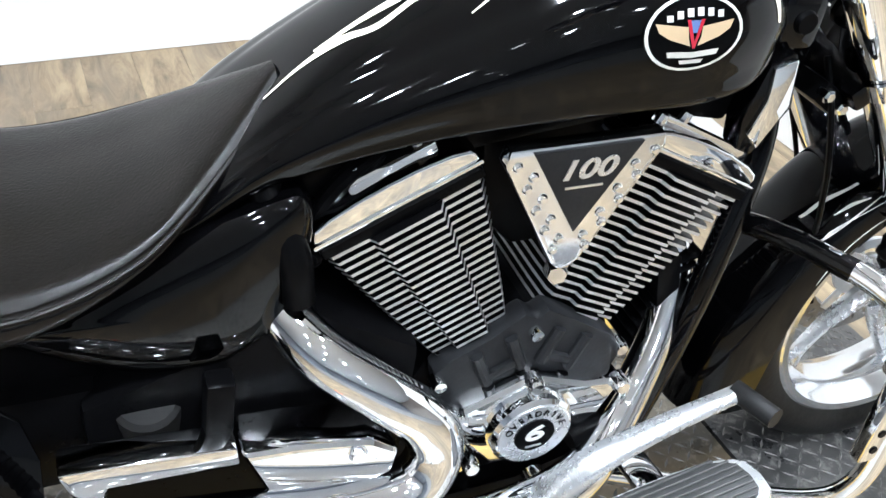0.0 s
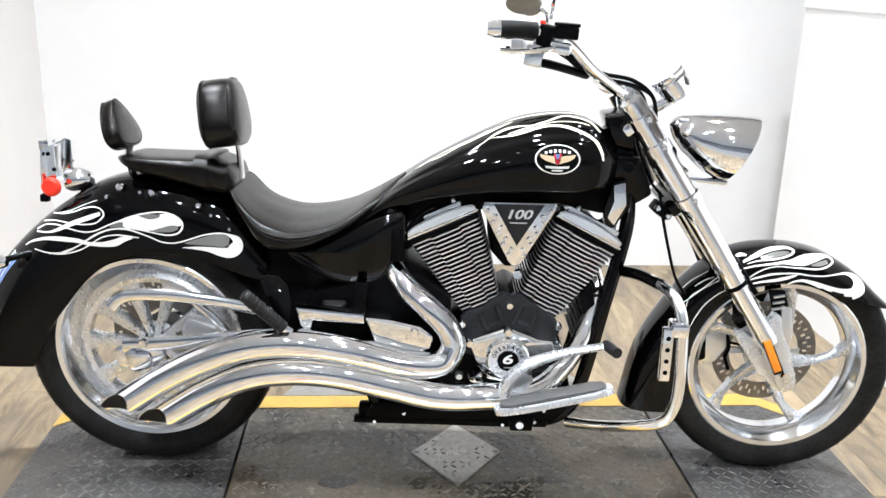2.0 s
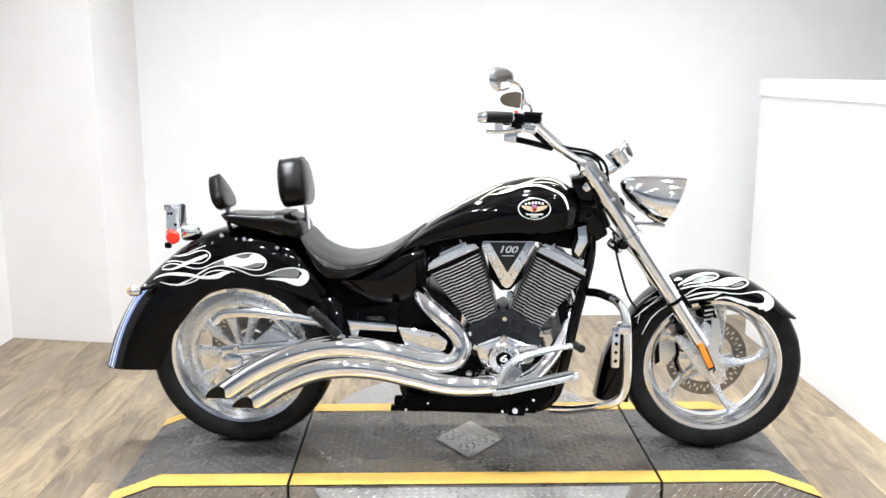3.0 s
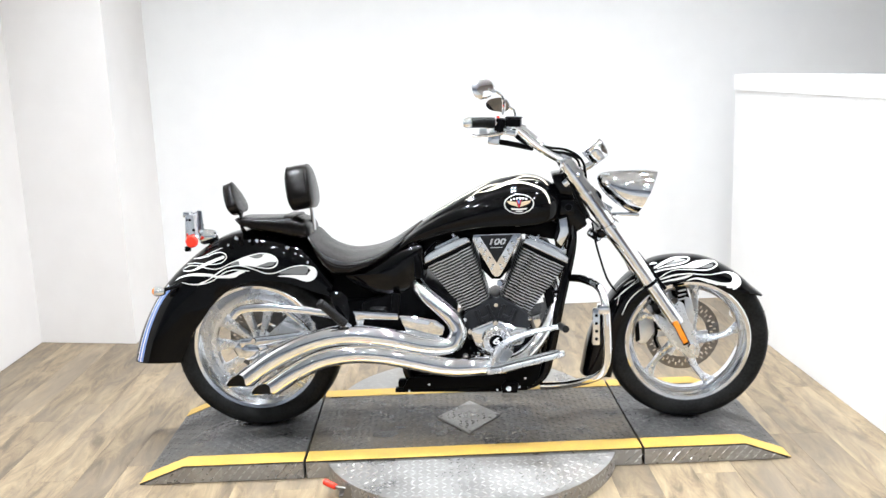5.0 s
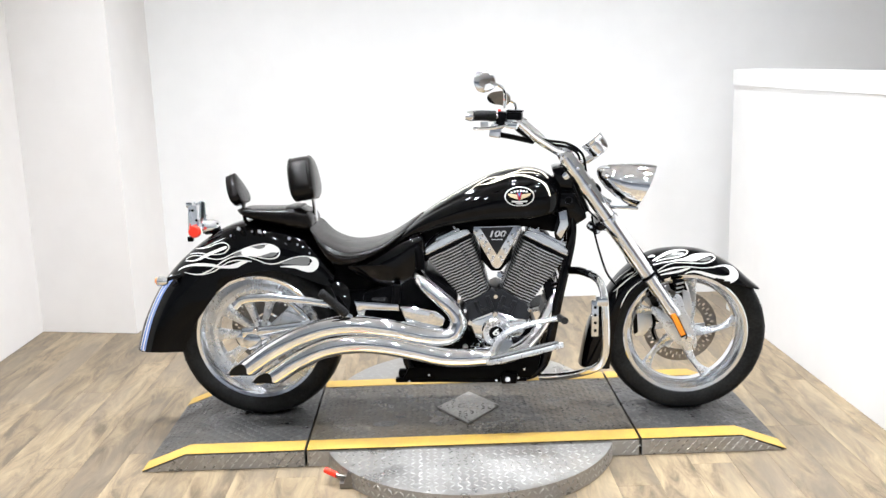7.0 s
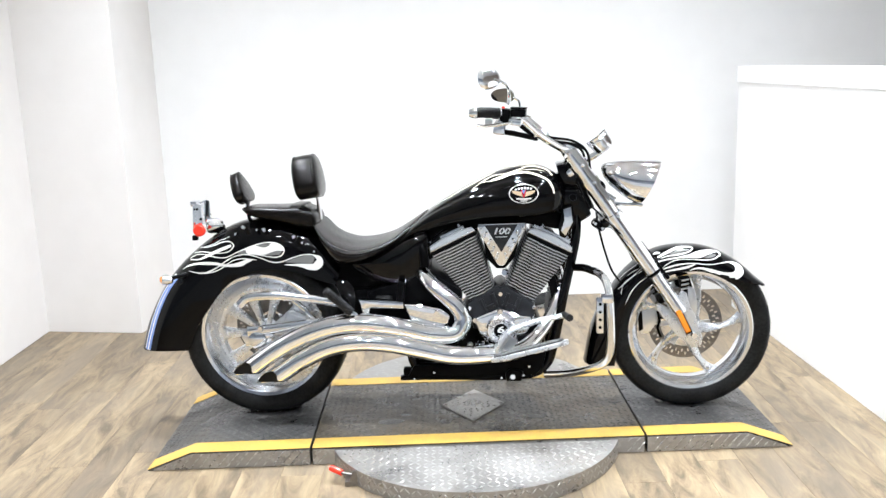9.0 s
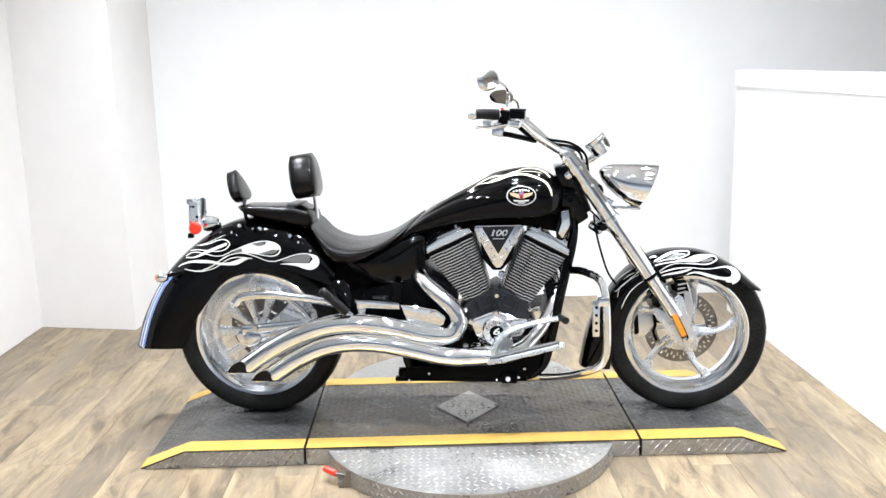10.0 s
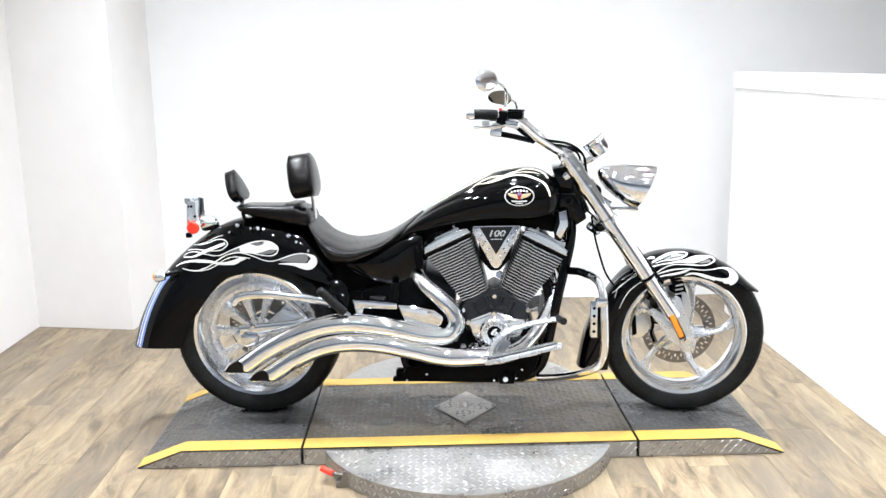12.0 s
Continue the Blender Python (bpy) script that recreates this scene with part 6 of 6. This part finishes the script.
ribbon([(1.6254, 0.6405, 0.0049), (1.6547, 0.648, 0.0135), (1.6845, 0.6537, 0.0111), (1.7024, 0.6559, 0.005)], front_guard, -0.2, GREYPAINT, front_guard, 0.0014)
ribbon([(1.7555, 0.6247, 0.0037), (1.7798, 0.6291, 0.0125), (1.8027, 0.6337, 0.01)], front_guard, -0.2, GREYPAINT, front_guard, 0.0014)
for line in (
    [(1.179, 0.880, 0.0048), (1.172, 0.908, 0.0084), (1.150, 0.945, 0.0108), (1.095, 0.972, 0.0090), (1.052, 0.977, 0.0072), (1.016, 0.970, 0.0078), (0.980, 0.956, 0.0090), (0.945, 0.947, 0.0060), (0.905, 0.946, 0.0024)],
    [(1.176, 0.968, 0.0072), (1.150, 1.003, 0.0102), (1.091, 1.016, 0.0078), (1.052, 0.998, 0.0060), (1.020, 0.984, 0.0054), (0.985, 0.968, 0.0042), (0.945, 0.954, 0.0018)],
    [(1.000, 0.979, 0.0030), (0.951, 0.975, 0.0084), (0.918, 0.960, 0.0072), (0.885, 0.932, 0.0030), (0.860, 0.913, 0.0012)],
    [(0.960, 1.003, 0.0024), (0.933, 0.991, 0.0084), (0.881, 0.964, 0.0108), (0.840, 0.941, 0.0072), (0.819, 0.930, 0.0042), (0.782, 0.906, 0.0048), (0.749, 0.894, 0.0060), (0.709, 0.869, 0.0024), (0.670, 0.838, 0.0012)],
    [(0.905, 0.986, 0.0018), (0.860, 0.957, 0.0048), (0.815, 0.936, 0.0060), (0.770, 0.912, 0.0036), (0.725, 0.884, 0.0018)],
    [(1.140, 1.030, 0.0024), (1.070, 1.034, 0.0072), (1.010, 1.026, 0.0084), (0.960, 1.014, 0.0048), (0.920, 1.000, 0.0018)],
    [(1.150, 0.985, 0.0018), (1.110, 0.992, 0.0036), (1.061, 0.990, 0.0036), (1.020, 0.978, 0.0018)],
):
    ribbon(line, tank, -0.45, CREAMPAINT, tank, 0.0008)

# blue and white stripe down the tail of the rear mudguard
for off, wd, m in ((0.0, 0.026, WHITEPAINT), (-0.004, 0.010, BLUEPAINT), (0.011, 0.010, BLUEPAINT)):
    ribbon([(-0.315 + off, 0.60, wd), (-0.365 + off, 0.535, wd), (-0.41 + off, 0.45, wd), (-0.443 + off, 0.36, wd), (-0.462 + off, 0.295, wd)], rear_guard, -0.2, m, rear_guard, 0.0008 if m is WHITEPAINT else 0.0014)
# oval tank emblem, plain shapes only
EU, EW = 1.064, 0.895


def oval(a, c, n=28):
    return [(EU + a * math.cos(2 * math.pi * k / n), EW + c * math.sin(2 * math.pi * k / n)) for k in range(n + 1)]


def patch(name, rows, mat, lift, label=""):
    """A grid of (u, w) laid onto the tank's near side."""
    bm = bmesh.new()
    bm.from_mesh(tank.data)
    tree = BVHTree.FromBMesh(bm)
    bm.free()
    b = bmesh.new()
    d = Vector((0, 1, -0.2)).normalized()
    vs = []
    for r in rows:
        row = []
        for u, w in r:
            hit, normal, _, _ = tree.ray_cast(Vector((u, -0.16, w)) - d * 0.5, d)
            row.append(b.verts.new(hit - d * lift))
        vs.append(row)
    for r, s in zip(vs, vs[1:]):
        for k in range(len(r) - 1):
            b.faces.new((r[k], r[k + 1], s[k + 1], s[k]))
    return part(name, b, mat, tank, label, fix=False)


def scaled(s):
    return [(EU + (u - EU) * s, EW + (w - EW) * s) for u, w in oval(0.056, 0.0375)]


patch("emblem_rim", [scaled(0.93), scaled(1.0)], WHITEPAINT, 0.003, "white oval emblem rim")
patch("emblem_field", [scaled(x) for x in (0.02, 0.3, 0.6, 0.93)], SATINBLACK, 0.0016, "black oval emblem field")
for sgn in (-1, 1):
    patch("emblem_wing", [[(EU + sgn * (0.008 + 0.036 * t), EW + 0.007 + 0.005 * t) for t in (0, 0.33, 0.66, 1)], [(EU + sgn * (0.007 + 0.033 * t), EW - 0.003 + 0.006 * t) for t in (0, 0.33, 0.66, 1)], [(EU + sgn * (0.004 + 0.024 * t), EW - 0.012 + 0.008 * t) for t in (0, 0.33, 0.66, 1)]], GOLDPAINT, 0.0026)
    patch("emblem_stroke", [[(EU + sgn * 0.010, EW + 0.014), (EU + sgn * 0.001, EW - 0.015)], [(EU + sgn * 0.006, EW + 0.014), (EU - sgn * 0.001, EW - 0.011)]], REDPAINT, 0.0032)
patch("emblem_crest", [[(EU - 0.006, EW + 0.013), (EU + 0.006, EW + 0.013)], [(EU - 0.002, EW + 0.001), (EU + 0.002, EW + 0.001)]], BLUEPAINT, 0.0024)
for k in range(6):
    a = -0.032 + 0.0112 * k
    patch("emblem_bar", [[(EU + a, EW + 0.025 - 6 * a * a), (EU + a + 0.0068, EW + 0.025 - 6 * a * a)], [(EU + a, EW + 0.017 - 4 * a * a), (EU + a + 0.0068, EW + 0.017 - 4 * a * a)]], WHITEPAINT, 0.003)
patch("emblem_bar", [[(EU - 0.030, EW - 0.016), (EU, EW - 0.018), (EU + 0.030, EW - 0.016)], [(EU - 0.028, EW - 0.022), (EU, EW - 0.024), (EU + 0.028, EW - 0.022)]], WHITEPAINT, 0.003)
patch("emblem_bar", [[(EU - 0.014, EW - 0.026), (EU + 0.014, EW - 0.026)], [(EU - 0.012, EW - 0.030), (EU + 0.012, EW - 0.030)]], WHITEPAINT, 0.003)


# ---- raised tread on the plates ----
def lug_field(name, spots, mat, parent, length=0.026, width=0.006, height=0.0016):
    """Raised lens-shaped lugs, turned by turns to both sides. Spots: (origin, along, across, normal, flip)."""
    verts, faces = [], []
    for o, a, c, n, flip in spots:
        s = 1 if flip else -1
        d = (a + c * s).normalized()
        e = n.cross(d).normalized()
        k = len(verts)
        verts += [tuple(o - d * length / 2), tuple(o - e * width / 2), tuple(o + d * length / 2), tuple(o + e * width / 2), tuple(o + n * height - d * length * 0.22), tuple(o + n * height + d * length * 0.22)]
        faces += [(k, k + 1, k + 4), (k + 1, k + 2, k + 5), (k + 1, k + 5, k + 4), (k + 2, k + 3, k + 5), (k + 3, k, k + 4), (k + 3, k + 4, k + 5)]
    me = bpy.data.meshes.new(name)
    me.from_pydata(verts, [], faces)
    me.materials.append(mat)
    ob = new(name, me)
    ob.parent = parent
    tagged(ob, kind="stuff")
    return ob


def field(x0, x1, y0, y1, z, step, inside=lambda x, y: True):
    out = []
    X, Y, Z = Vector((1, 0, 0)), Vector((0, 1, 0)), Vector((0, 0, 1))
    for i in range(int((x1 - x0) / step)):
        for j in range(int((y1 - y0) / step)):
            x, y = x0 + (i + 0.5) * step, y0 + (j + 0.5) * step
            if inside(x, y):
                out.append((Vector((x, y, z(x) if callable(z) else z)), X, Y, Z, (i + j) % 2 == 0))
    return out


def ramp(x):
    if x < B0:
        return 0.004 + (H - 0.004) * (x - X0) / (B0 - X0)
    if x > B1:
        return 0.004 + (H - 0.004) * (X1 - x) / (X1 - B1)
    return H


lug_field("tread_lug", field(X0 + 0.01, G0 - 0.01, Y0 + 0.09, Y1 - 0.085, ramp, 0.0245) + field(G1 + 0.01, X1 - 0.01, Y0 + 0.09, Y1 - 0.085, ramp, 0.0245), DECKLUG, platform)
lug_field("tread_lug", field(G0 + 0.01, G1 - 0.01, Y0 + 0.09, Y1 - 0.085, H, 0.0245, lambda x, y: abs(x + 0.022) / 0.145 + abs(y + 0.072) / 0.19 > 1), DECKLUG, platform)
lug_field("tread_lug", field(G0 + 0.01, G1 - 0.01, Y0 - 0.42, Y0 - 0.012, H - 0.004, 0.027, lambda x, y: (x + 0.03) ** 2 + (y + 0.28) ** 2 < 0.538 ** 2), PLATELUG, platform, 0.027)
lug_field("tread_lug", field(-0.17, 0.12, -0.26, 0.11, H + 0.005, 0.0245, lambda x, y: abs(x + 0.022) / 0.118 + abs(y + 0.072) / 0.160 < 1), PLATELUG, platform)
side = []
for i in range(int((X1 - X0) / 0.034)):
    x = X0 + 0.03 + i * 0.034
    for j, z in enumerate((0.014, 0.034, 0.052)):
        if z + 0.012 < ramp(x) and not (abs(x - G0) < 0.02 or abs(x - G1) < 0.02 or -0.58 < x < 0.51):
            side.append((Vector((x + 0.017 * (j % 2), Y0 - 0.0032, z)), Vector((1, 0, 0)), Vector((0, 0, 1)), Vector((0, -1, 0)), True))
for i in range(60):
    a = radians(200 + 140 * i / 59)
    t_, r_ = Vector((-math.sin(a), math.cos(a), 0)), Vector((math.cos(a), math.sin(a), 0))
    for j, z in enumerate((0.016, 0.044)):
        b_ = a + 0.012 * j
        side.append((Vector((-0.03, -0.28, z)) + Vector((math.cos(b_), math.sin(b_), 0)) * 0.5554, t_, Vector((0, 0, 1)), r_, (i + j) % 2 == 0))
lug_field("side_lug", side, PLATELUG, platform, 0.026)

# seam line of the turntable's top and a few scars
for x, y, r in ((-0.355, -0.218, 0.042), (0.222, -0.216, 0.032), (-0.30, -0.15, 0.02)):
    b = bmesh.new()
    rng = random.Random(int(x * 100))
    vs = [b.verts.new((x + r * (1 + 0.35 * rng.random()) * math.cos(k * 0.45), y + r * 0.6 * (1 + 0.35 * rng.random()) * math.sin(k * 0.45), H + 0.0009)) for k in range(14)]
    b.faces.new(vs)
    part("oil_stain", b, STAIN, platform, fix=False)

# red foot latch on the floor beside the turntable
latch = tagged(new("foot_latch"), "steel foot latch with red rubber grip beside the turntable", "latch")
latch.matrix_basis = pose(-0.495, -0.61, 0, 0, 0, 4)
part("base", box((0.07, 0.05, 0.02), (0.025, 0, 0.010), round=0.003), STEEL, latch)
part("bracket", box((0.05, 0.012, 0.045), (0.035, 0.018, 0.03), (0, 20, 0), 0.003), STEEL, latch)
part("bracket", box((0.05, 0.012, 0.045), (0.035, -0.018, 0.03), (0, 20, 0), 0.003), STEEL, latch)
part("lever", tube([(0.03, 0, 0.03), (-0.01, 0.01, 0.035), (-0.035, 0.02, 0.04)], 0.006, 10), STEEL, latch)
part("grip", tube([(-0.02, 0.012, 0.037), (-0.060, 0.042, 0.045)], 0.011, 14, 1), REDPLASTIC, latch, "red rubber grip")


# ---- floor planks ----
def planks():
    rng = random.Random(4)
    W, L = 0.152, 1.22
    b = bmesh.new()
    bmesh.ops.create_cube(b, size=1)
    bmesh.ops.transform(b, matrix=pose(0, 0, -0.0045) @ Matrix.Diagonal((W - 0.0006, L - 0.0006, 0.006, 1)), verts=b.verts)
    bevel(b, 0.0004, 1)
    crease(b)
    me = bpy.data.meshes.new("plank")
    b.to_mesh(me)
    b.free()
    me.materials.append(OAK)
    rest = bmesh.new()
    x = LEFT + W / 2 - 24 * W
    while x < EAST:
        y = -2.6 - (rng.random() - 0.5) * L
        while y < BACK + L:
            if LEFT - W < x < RIGHT + 0.1:
                o = new("plank", me)
                o.parent = floor
                o.matrix_basis = pose(x, y, 0)
            else:
                n = len(rest.verts)
                rest.from_mesh(me)
                rest.verts.ensure_lookup_table()
                for v in rest.verts[n:]:
                    v.co.x += x
                    v.co.y += y
            y += L
        x += W
    tagged(part("far_planks", rest, OAK, floor, fix=False), kind="stuff")


planks()
